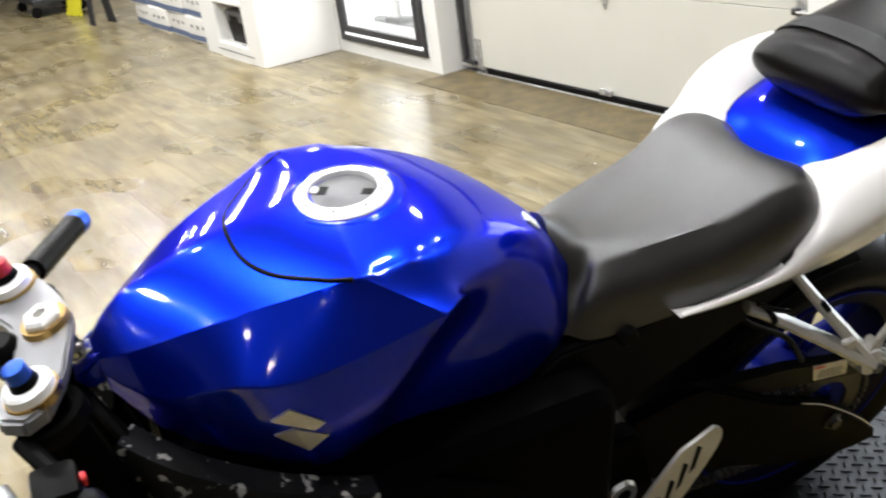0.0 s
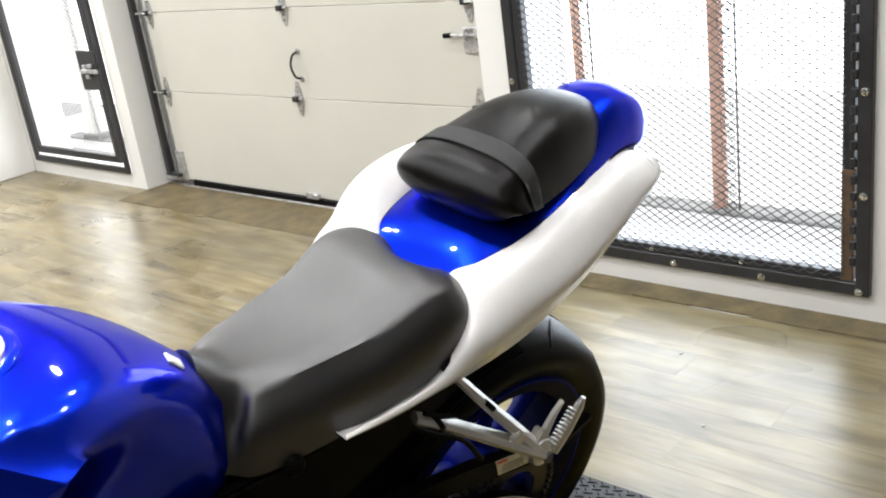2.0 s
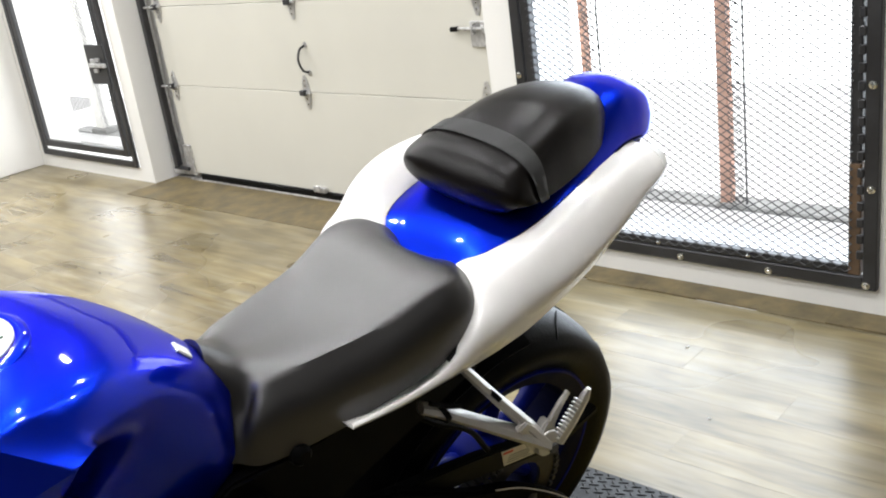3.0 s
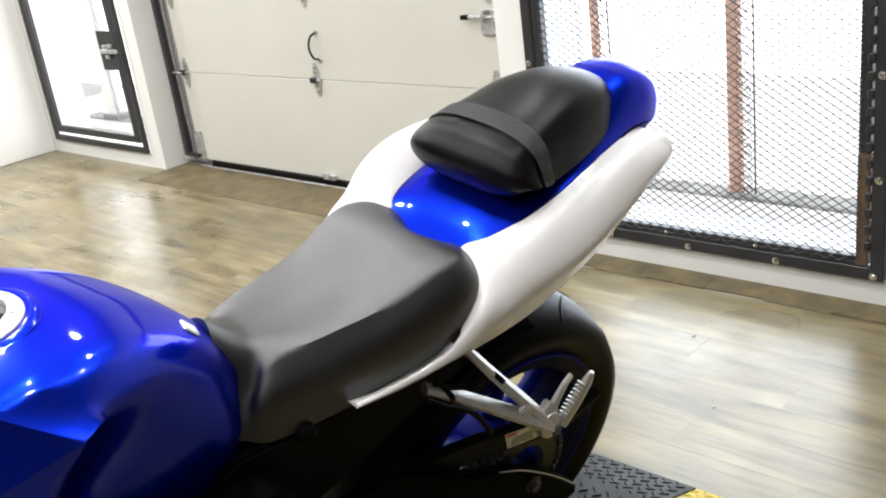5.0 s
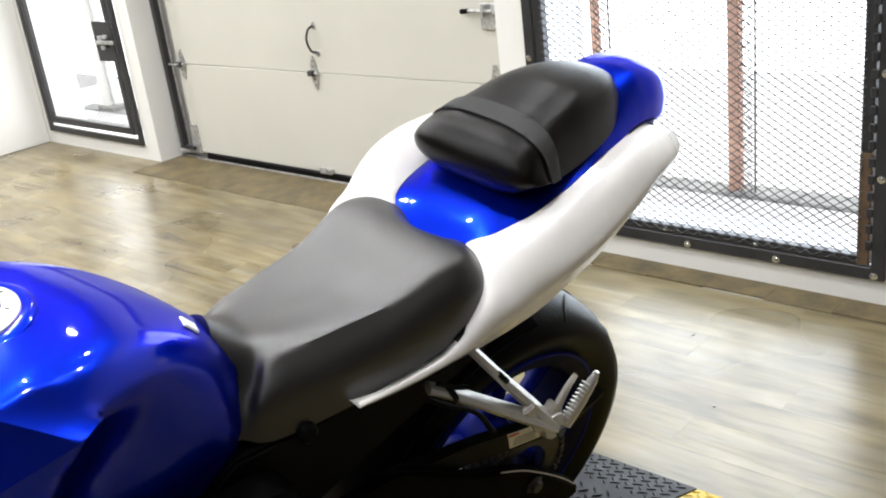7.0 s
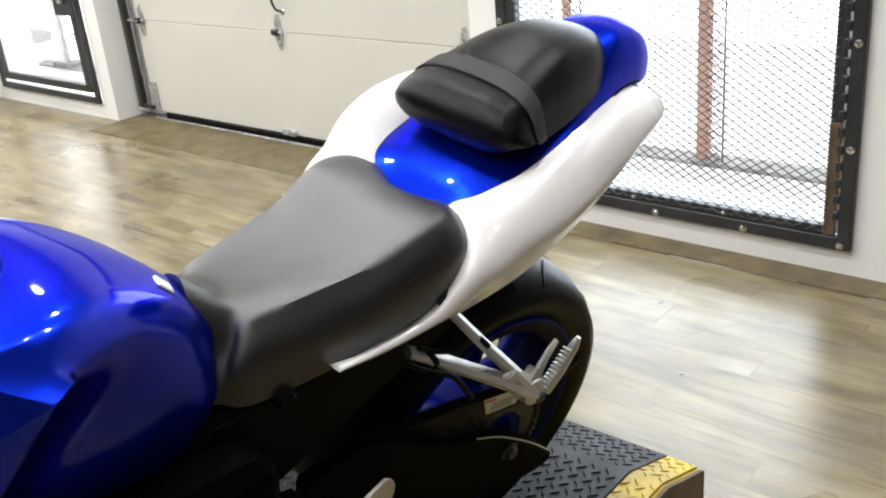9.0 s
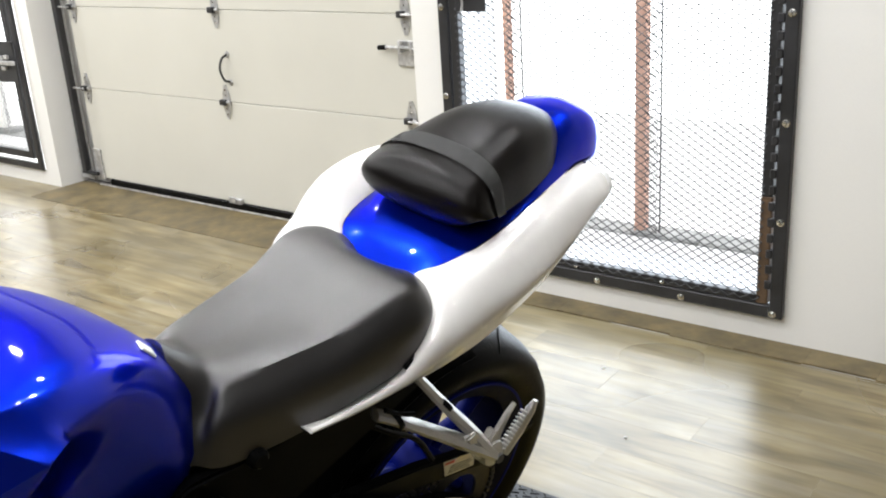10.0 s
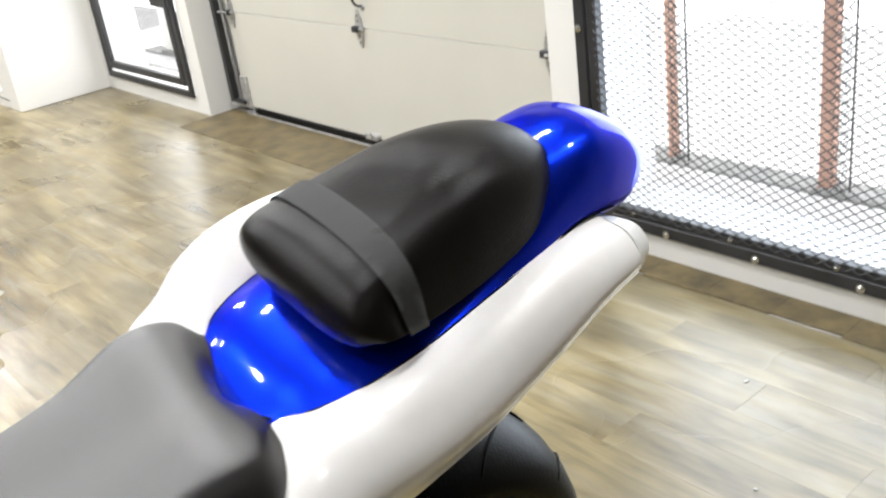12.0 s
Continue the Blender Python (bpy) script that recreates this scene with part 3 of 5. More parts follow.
def between(rows, i, t):
    """Catmull-Rom between rows i and i + 1 of equal-length lists of points."""
    a, b, c, d = rows[max(i - 1, 0)], rows[i], rows[i + 1], rows[min(i + 2, len(rows) - 1)]
    out = []
    for p, q, r, s in zip(a, b, c, d):
        p, q, r, s = Vector(p), Vector(q), Vector(r), Vector(s)
        out.append(0.5 * (2 * q + (r - p) * t + (2 * p - 5 * q + 4 * r - s) * t * t + (3 * q - p - 3 * r + s) * t ** 3))
    return out


def dense(rows, per=6):
    out = []
    for i in range(len(rows) - 1):
        out += [between(rows, i, k / per) for k in range(per)]
    return out + [[Vector(p) for p in rows[-1]]]


def bow(keys, bulges, n=6):
    """A line through key points, each stretch bowed by its bulge towards the outside (+x and +z)."""
    out = []
    for (p, q), b in zip(zip(keys, keys[1:]), bulges):
        d = q - p
        out_n = Vector((-d.z, 0, d.x))
        if out_n.x < 0 or (abs(out_n.x) < 1e-9 and out_n.z < 0):
            out_n = -out_n
        if abs(d.x) > abs(d.z) and out_n.z < 0 and b > 0 and d.x > 0:
            out_n = -out_n
        for k in range(n):
            t = k / n
            out.append(p + d * t + out_n * (4 * t * (1 - t) * b))
    return out + [keys[-1]]


def round_line(keys, n=6, flat=1):
    """A smooth line through the keys, level at the top centre; the last stretches stay straight."""
    body = keys[:len(keys) - flat]
    first = Vector((-body[1].x, body[1].y, body[1].z))
    p = [first] + body + [2 * body[-1] - body[-2]]
    out = []
    for i in range(1, len(p) - 2):
        a, b, c, d = p[i - 1:i + 3]
        for k in range(n):
            t = k / n
            out.append(0.5 * (2 * b + (c - a) * t + (2 * a - 5 * b + 4 * c - d) * t * t + (3 * b - a - 3 * c + d) * t ** 3))
    return out + keys[len(keys) - flat - 1:]


def shell(groups, bulges, per=6, n=6, close=True, mirror=True, caps=True):
    """A skin over stations of half cross-sections (from the top centre outwards), mirrored to the right."""
    rows = []
    for g in groups:
        d = dense([[Vector(p) for p in r] for r in g], per)
        rows += d if not rows else d[1:]
    rings = []
    for keys in rows:
        half = bow(keys, bulges, n) if bulges else round_line(keys, n)
        if mirror:
            flip = [Vector((-p.x, p.y, p.z)) for p in reversed(half) if abs(p.x) > 1e-6]
            ring = half + flip if close else flip + half
        else:
            ring = half
        rings.append(ring)
    return loft(rings, closed=close, caps=caps)


# rear wheel
WM = Matrix.Translation(AXLE) @ ALONG
wheel = part("rear_wheel", lathe([(0.055, -0.05), (0.055, 0.05), (0.03, 0.06), (0.03, -0.06), (0.055, -0.05)], 32, m=WM), BLUE_RIM, bike, "blue cast rear wheel with a black tyre", TILT)
tyre_prof = [(0.225, -0.075), (0.25, -0.088), (0.272, -0.096), (0.29, -0.09), (0.304, -0.068), (0.313, -0.036), (0.3155, 0), (0.313, 0.036), (0.304, 0.068), (0.29, 0.09), (0.272, 0.096), (0.25, 0.088), (0.225, 0.075), (0.225, -0.075)]
part("tyre", lathe(tyre_prof, 120, m=WM), RUBBER, wheel, "black road tyre with cut grooves", sharp=60)
for i in range(11):
    for s in (1, -1):
        a0 = 2 * math.pi * (i + (0.5 if s > 0 else 0)) / 11
        pts = []
        for k in range(9):
            u = k / 8
            w = s * (0.012 + 0.07 * u)
            rr = 0.3162 - 0.0135 * (abs(w) / 0.068) ** 2.4
            a = a0 + 0.34 * u - 0.1 * u * u
            pts.append(WM @ Vector((rr * math.cos(a), rr * math.sin(a), w)))
        part("tread_groove", tube(pts, [0.0012] + [0.0024] * 7 + [0.0012], 6), BLACK, wheel)
rim_prof = [(0.195, -0.07), (0.226, -0.082), (0.233, -0.082), (0.233, -0.072), (0.215, -0.04), (0.205, 0), (0.215, 0.04), (0.233, 0.072), (0.233, 0.082), (0.226, 0.082), (0.195, 0.07), (0.188, 0.02), (0.188, -0.02), (0.195, -0.07)]
part("rim", lathe(rim_prof, 80, m=WM), RIM_SHADE, wheel, "inner rim, colour darkened as shade")
for s in (-1, 1):
    part("rim_edge", lathe([(0.2265, 0.079 * s), (0.2265, 0.0835 * s), (0.231, 0.0845 * s), (0.2335, 0.079 * s), (0.2265, 0.079 * s)], 80, m=WM), BLUE_RIM, wheel, "blue rim edge")
for i in range(3):
    for s in (-1, 1):
        a = 2 * math.pi * i / 3 + s * 0.2 + 0.5
        b = 2 * math.pi * i / 3 + s * 0.36 + 0.5
        p0 = WM @ Vector((0.045 * math.cos(a), 0.045 * math.sin(a), 0.01))
        p1 = WM @ Vector((0.12 * math.cos(b), 0.12 * math.sin(b), 0.02))
        p2 = WM @ Vector((0.2 * math.cos(b), 0.2 * math.sin(b), 0.012))
        part("spoke", tube([p0, p1, p2], [0.022, 0.017, 0.02], 10, squash=0.75), BLUE_RIM, wheel)
disc = part("sprocket", lathe([(0.06, 0.0), (0.098, 0.0), (0.098, 0.006), (0.06, 0.006), (0.06, 0.0)], 60, m=Matrix.Translation(AXLE + Vector((0.116, 0, 0))) @ ALONG), CHAIN, bike, "steel rear sprocket", TILT)
for i in range(44):
    a = 2 * math.pi * i / 44
    c = AXLE + Vector((0.119, 0.102 * math.cos(a), 0.102 * math.sin(a)))
    if i < 26 or i > 40:
        part("chain_link", box(-0.008, 0.008, -0.0055, 0.0055, -0.005, 0.005, 0.0015, Matrix.Translation(c) @ Matrix.Rotation(a, 4, "X")), CHAIN, disc)
for s in (1, -1):
    for k in range(22):
        c = AXLE + Vector((0.119, -0.012 - 0.0155 * k, s * 0.1 - s * 0.0012 * k))
        part("chain_link", box(-0.008, 0.008, -0.0068, 0.0068, -0.005, 0.005, 0.0015, Matrix.Translation(c)), CHAIN, disc)
part("axle_nut", lathe([(0, 0.142), (0.012, 0.142), (0.014, 0.135), (0.02, 0.132), (0.02, 0.12), (0, 0.12)], 6, m=Matrix.Translation((0.025, 0, 0)) @ WM), CHAIN, bike, m=TILT)
part("chain_adjuster", box(0.128, 0.15, 0.115, 0.165, 0.235, 0.27, 0.005), CHAIN, bike, m=TILT)

# swing arm, chain guard, inner mudguard
arm = [(-0.42, 0.59), (-0.31, 0.603), (-0.25, 0.575), (-0.13, 0.492), (-0.03, 0.442), (0.045, 0.388), (0.115, 0.327), (0.165, 0.272), (0.160, 0.25), (0.08, 0.25), (-0.05, 0.285), (-0.2, 0.36), (-0.42, 0.44)]
arm = [(p.y, p.z) for p in spline([(0, y, z) for y, z in arm], 5)]
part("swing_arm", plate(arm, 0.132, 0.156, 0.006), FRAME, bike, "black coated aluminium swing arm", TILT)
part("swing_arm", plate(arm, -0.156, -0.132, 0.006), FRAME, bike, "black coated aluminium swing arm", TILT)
# thin bright bar drawn as the highlight on the arm's upper edge
part("edge_glint", tube(spline([(0.1565, y, z - 0.001) for y, z in arm[18:36:3]], 3), 0.0014, 6), ALU, bike, "painted highlight along the edge of the swing arm", TILT)
guard = [(-0.30, 0.58), (-0.10, 0.542), (0.06, 0.495), (0.13, 0.462), (0.205, 0.485), (0.212, 0.472), (0.13, 0.442), (0.06, 0.45), (-0.1, 0.492), (-0.30, 0.54)]
cg = part("chain_guard", plate(guard, 0.118, 0.1385, 0.003), BLACK, bike, m=TILT)
LABEL = Matrix.Translation((0.139, -0.002, 0.494)) @ Matrix.Rotation(radians(-13), 4, "X")
part("guard_label", plate([(-0.05, 0.0185), (0.034, 0.0175), (0.048, -0.0165), (-0.03, -0.0175)], 0, 0.0012), ALU, cg, "silver warning sticker", LABEL)
part("print_bar", box(0.0014, 0.002, -0.044, -0.02, 0.011, 0.0155), RED, cg, m=LABEL)
for k in range(4):
    part("print_bar", box(0.0014, 0.0019, -0.026, 0.034 - 0.006 * (k % 2), -0.012 + 0.005 * k, -0.0105 + 0.005 * k), CAPGREY, cg, m=LABEL)
rings = []
for k in range(13):
    a = radians(58 + 7.5 * k)
    ring = []
    for w, dr in ((-0.095, 0.02), (-0.07, 0.03), (0, 0.036), (0.07, 0.03), (0.095, 0.02), (0.092, 0.014), (0.07, 0.024), (0, 0.03), (-0.07, 0.024), (-0.092, 0.014)):
        r = 0.3 + dr
        ring.append((w, AXLE.y + r * math.cos(a + radians(30)), AXLE.z + r * math.sin(a + radians(30))))
    rings.append(ring)
part("mudguard", loft(rings), BLACK, bike, "black plastic inner mudguard", TILT)
part("rear_brake_hose", tube(spline([(0.08, -0.25, 0.7), (0.1, -0.2, 0.66), (0.11, -0.14, 0.62), (0.112, -0.1, 0.56)]), 0.005, 8), RUBBER, bike)

# tank
F = [
    [(0, -1.10, 0.912), (0.022, -1.098, 0.902), (0.030, -1.095, 0.885), (0.024, -1.092, 0.87), (0.018, -1.09, 0.85)],
    [(0, -1.055, 0.961), (0.057, -1.06, 0.922), (0.088, -1.045, 0.873), (0.076, -1.04, 0.835), (0.055, -1.04, 0.79)],
    [(0, -0.97, 0.995), (0.107, -0.965, 0.964), (0.150, -0.98, 0.908), (0.143, -0.975, 0.85), (0.118, -0.97, 0.775)],
    [(0, -0.88, 1.010), (0.142, -0.866, 0.991), (0.187, -0.90, 0.916), (0.181, -0.9, 0.85), (0.155, -0.90, 0.76)],
    [(0, -0.80, 1.012), (0.160, -0.822, 1.004), (0.206, -0.745, 0.957), (0.192, -0.80, 0.87), (0.158, -0.845, 0.765)]]
RR = [
    F[-1],
    [(0, -0.72, 1.008), (0.142, -0.735, 1.003), (0.172, -0.70, 0.955), (0.150, -0.755, 0.86), (0.130, -0.79, 0.755)],
    [(0, -0.64, 0.985), (0.108, -0.65, 0.982), (0.145, -0.653, 0.948), (0.130, -0.685, 0.85), (0.115, -0.70, 0.735)],
    [(0, -0.57, 0.945), (0.082, -0.585, 0.945), (0.117, -0.608, 0.93), (0.120, -0.61, 0.84), (0.106, -0.63, 0.72)],
    [(0, -0.515, 0.89), (0.062, -0.53, 0.893), (0.092, -0.55, 0.885), (0.106, -0.55, 0.81), (0.096, -0.57, 0.71)],
    [(0, -0.485, 0.835), (0.05, -0.497, 0.842), (0.07, -0.51, 0.838), (0.09, -0.522, 0.78), (0.085, -0.54, 0.705)]]
bm = shell([F, RR], [0.012, 0.006, 0.004, 0.004], 8, 6)
SIDE = [v.co.copy() for v in bm.verts if v.co.x > 0.1]
bm.verts.ensure_lookup_table()
N, ROUND = 6, 49
lines = set()
for j in (N, 2 * N, ROUND - N, ROUND - 2 * N):  # shoulder and flank creases along the tank
    lines |= {(i * ROUND + j, (i + 1) * ROUND + j) for i in range(33)}
for j in [*range(N, 2 * N), *range(ROUND - 2 * N, ROUND - N)]:  # the facet's edge below the shoulder
    lines.add((32 * ROUND + j, 32 * ROUND + j + 1))
for _ in range(4):  # further down the ridge is round
    old = [v.co.copy() for v in bm.verts]
    for i in range(29, 37):
        for j in [*range(2 * N + 2, 4 * N + 1), *range(ROUND - 4 * N, ROUND - 2 * N - 1)]:
            k = i * ROUND + j
            bm.verts[k].co = old[k] * 0.4 + (old[k - ROUND] + old[k + ROUND]) * 0.3
for _ in range(5):  # behind the facets the skin is one smooth dome
    old = [v.co.copy() for v in bm.verts]
    for i in range(39, 71):
        for j in [*range(N - 3, 3 * N + 3), *range(ROUND - 3 * N - 2, ROUND - N + 4)]:
            k = i * ROUND + j
            bm.verts[k].co = old[k] * 0.4 + (old[k - ROUND] + old[k + ROUND] + old[k - 1] + old[k + 1]) * 0.15
creases = [e for e in (bm.edges.get((bm.verts[a], bm.verts[b])) for a, b in sorted(lines)) if e]
bmesh.ops.bevel(bm, geom=creases, offset=0.0035, segments=3, affect="EDGES", profile=0.5, clamp_overlap=True)
SKIN = [(f.verts[0].co.copy(), f.verts[k].co.copy(), f.verts[k + 1].co.copy()) for f in bm.faces if min(v.co.z for v in f.verts) > 0.85 for k in range(1, len(f.verts) - 1)]
tank = part("fuel_tank", bm, BLUE, bike, "glossy metallic blue fuel tank", sharp=70)
weighted = tank.modifiers.new("weighted", "WEIGHTED_NORMAL")
weighted.keep_sharp = True


def on_tank(x, y, lift=0.0):
    """The point of the tank's upper skin at x, y."""
    best = None
    for a, b, c in SKIN:
        d = (b.y - c.y) * (a.x - c.x) + (c.x - b.x) * (a.y - c.y)
        if abs(d) < 1e-12:
            continue
        u = ((b.y - c.y) * (x - c.x) + (c.x - b.x) * (y - c.y)) / d
        v = ((c.y - a.y) * (x - c.x) + (a.x - c.x) * (y - c.y)) / d
        if u >= -1e-6 and v >= -1e-6 and u + v <= 1 + 1e-6:
            z = u * a.z + v * b.z + (1 - u - v) * c.z
            best = z if best is None else max(best, z)
    return Vector((x, y, (0.99 if best is None else best) + lift))


seam = [(-0.145, -0.80), (-0.118, -0.845), (-0.085, -0.875), (-0.05, -0.90), (0, -0.912), (0.05, -0.912), (0.088, -0.895), (0.118, -0.866), (0.138, -0.846), (0.152, -0.829)]
part("seam", tube([on_tank(p.x, p.y, -0.001) for p in spline([(x * 1.03, y - 0.012 * (1 - max(0, x) / 0.15), 0) for x, y in seam], 6)], 0.0032, 6), BLACK, tank, "dark panel seam")
# filler cap
part("cap_surround", lathe([(0.066, 0.004), (0.071, 0.0055), (0.077, 0.005), (0.083, 0.001), (0.083, -0.02), (0.066, -0.02), (0.066, 0.004)], 64, m=Matrix.Translation((0, -0.781, 1.0075)) @ pose(0, 0, 0, 2, 0, 0) @ Matrix.Scale(0.9, 4)), BLUE, tank)
cap_m = Matrix.Translation((0, -0.781, 1.0095)) @ pose(0, 0, 0, 3, 0, 0) @ Matrix.Scale(0.9, 4)
cap = part("filler_cap", lathe([(0.046, 0.002), (0.047, 0.010), (0.060, 0.009), (0.066, 0.004), (0.0665, -0.02), (0.046, -0.02), (0.046, 0.002)], 56, m=cap_m), SILVER_RING, bike, "round silver filler cap ring with dark lid")
lid = part("lid", lathe([(0, 0.006), (0.040, 0.006), (0.0445, 0.003), (0.0445, -0.01), (0, -0.01)], 48, m=cap_m), CAPGREY, cap, "dark grey metal lid")
part("key_cover", box(-0.008, 0.008, -0.044, -0.033, 0.0055, 0.0085, 0.002, cap_m @ pose(0, 0, 0, 0, 0, -35)), ALU, lid)
part("lid_recess", box(-0.008, 0.008, 0.026, 0.041, 0.0045, 0.0066, 0.001, cap_m @ pose(0, 0, 0, 0, 0, -35)), BLACK, lid)
part("lid_recess", box(-0.011, 0.011, -0.036, -0.02, 0.0045, 0.0064, 0.001, cap_m @ pose(0, 0, 0, 0, 0, -35)), BLACK, lid)
for i in range(8):
    a = 2 * math.pi * (i + 0.3) / 8
    part("ring_bolt", lathe([(0, 0.0115), (0.003, 0.0115), (0.0042, 0.009), (0.0042, 0.004), (0, 0.004)], 10, m=cap_m @ Matrix.Translation((0.0535 * math.cos(a), 0.0535 * math.sin(a), 0))), BRIGHT, cap)
# tank emblem: two slanted chevron strokes, a plain silver shape
def on_side(y, z, lift):
    near = sorted(SIDE, key=lambda p: (p.y - y) ** 2 + (p.z - z) ** 2)[:4]
    ws = [1 / ((p.y - y) ** 2 + (p.z - z) ** 2 + 1e-6) for p in near]
    return Vector((sum(w * p.x for w, p in zip(ws, near)) / sum(ws) + lift, y, z))


for o in ([(-0.924, 0.878), (-0.889, 0.850), (-0.901, 0.838), (-0.944, 0.860)], [(-0.922, 0.846), (-0.886, 0.823), (-0.908, 0.800), (-0.942, 0.833)]):
    part("emblem", loft([[on_side(y, z, 0.0) for y, z in o], [on_side(y, z, 0.004) for y, z in o]]), ALU, tank, "silver tank emblem")
badge_m = Matrix.Translation((0.038, -0.5485, 0.9215)) @ Vector((0.13, 0.71, 0.69)).to_track_quat("Z", "Y").to_matrix().to_4x4()
badge = part("badge", box(-0.011, 0.011, -0.012, 0.012, -0.004, 0.0022, 0.0015, badge_m), SILVER_RING, tank, "small white badge at the rear of the tank")
part("badge_border", box(-0.0125, 0.0125, -0.0135, 0.0135, -0.008, -0.001, 0.001, badge_m), BLUE_RIM, badge)
tb = part("tank_bracket", plate([(-1.125, 0.885), (-1.085, 0.915), (-1.07, 0.88), (-1.11, 0.865)], -0.028, 0.028, 0.004), BLUE, bike)
part("bracket_bolt", lathe([(0, 0.012), (0.004, 0.012), (0.006, 0.009), (0.010, 0.009), (0.012, 0.003), (0.016, 0.002), (0.016, -0.004), (0, -0.004)], 16, m=Matrix.Translation((0, -1.108, 0.902)) @ pose(0, 0, 0, 25)), BRIGHT, tb)

# rider seat
SEATK = [  # top centre, top, ridge, side, foot, underside
    [(0, -0.512, 0.898), (0.036, -0.520, 0.880), (0.060, -0.530, 0.815), (0.074, -0.550, 0.790), (0.083, -0.565, 0.765), (0, -0.55, 0.76)],
    [(0, -0.478, 0.872), (0.044, -0.483, 0.866), (0.072, -0.492, 0.822), (0.084, -0.512, 0.795), (0.092, -0.528, 0.765), (0, -0.52, 0.76)],
    [(0, -0.45, 0.863), (0.046, -0.453, 0.865), (0.077, -0.463, 0.853), (0.102, -0.482, 0.812), (0.108, -0.490, 0.753), (0, -0.48, 0.75)],
    [(0, -0.38, 0.866), (0.055, -0.382, 0.868), (0.092, -0.386, 0.866), (0.120, -0.394, 0.82), (0.120, -0.40, 0.758), (0, -0.38, 0.75)],
    [(0, -0.30, 0.882), (0.065, -0.30, 0.884), (0.107, -0.30, 0.881), (0.134, -0.304, 0.838), (0.132, -0.31, 0.776), (0, -0.30, 0.76)],
    [(0, -0.22, 0.914), (0.075, -0.222, 0.916), (0.122, -0.222, 0.912), (0.149, -0.218, 0.868), (0.144, -0.217, 0.803), (0, -0.22, 0.78)],
    [(0, -0.175, 0.914), (0.072, -0.172, 0.918), (0.116, -0.17, 0.914), (0.145, -0.168, 0.880), (0.147, -0.168, 0.836), (0, -0.17, 0.81)],
    [(0, -0.158, 0.888), (0.050, -0.148, 0.904), (0.082, -0.142, 0.906), (0.116, -0.141, 0.890), (0.127, -0.142, 0.866), (0, -0.15, 0.84)]]
rings = []
for keys in dense([[Vector(p) for p in r] for r in SEATK], 7):
    soft_line = round_line(keys, 6)
    mirrored = Vector((-keys[1].x, keys[1].y, keys[1].z))
    top = spline([tuple(p) for p in (mirrored, keys[0], keys[1], keys[2])], 6)[6:]
    flank = spline([tuple(p) for p in keys[2:5]], 6)[1:]
    edged = top + flank + [keys[5]]
    w = 0.78 * min(1, max(0, (-0.14 - keys[2].y) / 0.16))  # the top edge is firmer in front and fades to the rear
    half = [a.lerp(b, w) for a, b in zip(soft_line, edged)]
    rings.append(half + [Vector((-p.x, p.y, p.z)) for p in reversed(half) if abs(p.x) > 1e-6])
seat = part("rider_seat", loft(rings), SEAT, bike, "grey grained vinyl rider seat", sharp=38)
edge = [k[4] for k in SEATK[5:]] + [(0.10, -0.133, 0.884), (0.072, -0.138, 0.897), (0.05, -0.15, 0.894)]
for s in (1, -1):
    part("seat_piping", tube(spline([(s * (x + 0.002), y + 0.004, z + 0.001) for x, y, z in edge], 6), [0.003 + (0.0070 * math.sin(math.pi * (k + 3) / 24) ** 0.6 if k < 21 else 0) for k in range(31)], 8), BLACK, seat, "black lower seat edge")

# the tail unit stands a little across the line of the tank
TAIL = Matrix.Translation((0, -0.137, 0)) @ pose(0, 0, 0, 0, 0, 5.2) @ Matrix.Translation((0, 0.137, 0))

# pillion seat
PIL = [  # top centre, shoulder, side, lower side, underside
    [(0, -0.045, 0.938), (0.054, -0.045, 0.941), (0.086, -0.046, 0.952), (0.104, -0.043, 0.966), (0, -0.03, 0.935)],
    [(0, -0.070, 0.960), (0.064, -0.070, 0.963), (0.103, -0.062, 0.968), (0.116, -0.046, 0.971), (0, -0.03, 0.938)],
    [(0, -0.078, 0.995), (0.071, -0.076, 0.996), (0.112, -0.062, 0.990), (0.123, -0.038, 0.972), (0, -0.02, 0.940)],
    [(0, -0.058, 1.025), (0.064, -0.057, 1.024), (0.107, -0.046, 1.009), (0.125, -0.024, 0.972), (0, -0.01, 0.942)],
    [(0, -0.018, 1.042), (0.063, -0.018, 1.038), (0.104, -0.015, 1.017), (0.121, -0.008, 0.969), (0, 0.00, 0.945)],
    [(0, 0.040, 1.058), (0.060, 0.040, 1.053), (0.099, 0.040, 1.027), (0.115, 0.042, 0.968), (0, 0.04, 0.948)],
    [(0, 0.100, 1.071), (0.057, 0.100, 1.065), (0.094, 0.100, 1.037), (0.108, 0.100, 0.974), (0, 0.10, 0.955)],
    [(0, 0.160, 1.074), (0.051, 0.160, 1.067), (0.085, 0.160, 1.041), (0.098, 0.158, 0.985), (0, 0.16, 0.970)],
    [(0, 0.209, 1.066), (0.044, 0.207, 1.060), (0.074, 0.200, 1.037), (0.085, 0.195, 0.996), (0, 0.20, 0.985)],
    [(0, 0.242, 1.052), (0.037, 0.239, 1.046), (0.062, 0.227, 1.024), (0.070, 0.216, 1.000), (0, 0.22, 0.995)],
    [(0, 0.256, 1.028), (0.032, 0.250, 1.022), (0.052, 0.232, 1.009), (0.056, 0.226, 1.000), (0, 0.23, 0.998)]]
pillion = part("pillion_seat", shell([PIL], None, 8, 6), SEAT_BLACK, bike, "black smooth vinyl pillion seat with a strap", TAIL, 70)
PV = [[Vector(p) for p in r] for r in PIL]
band = []
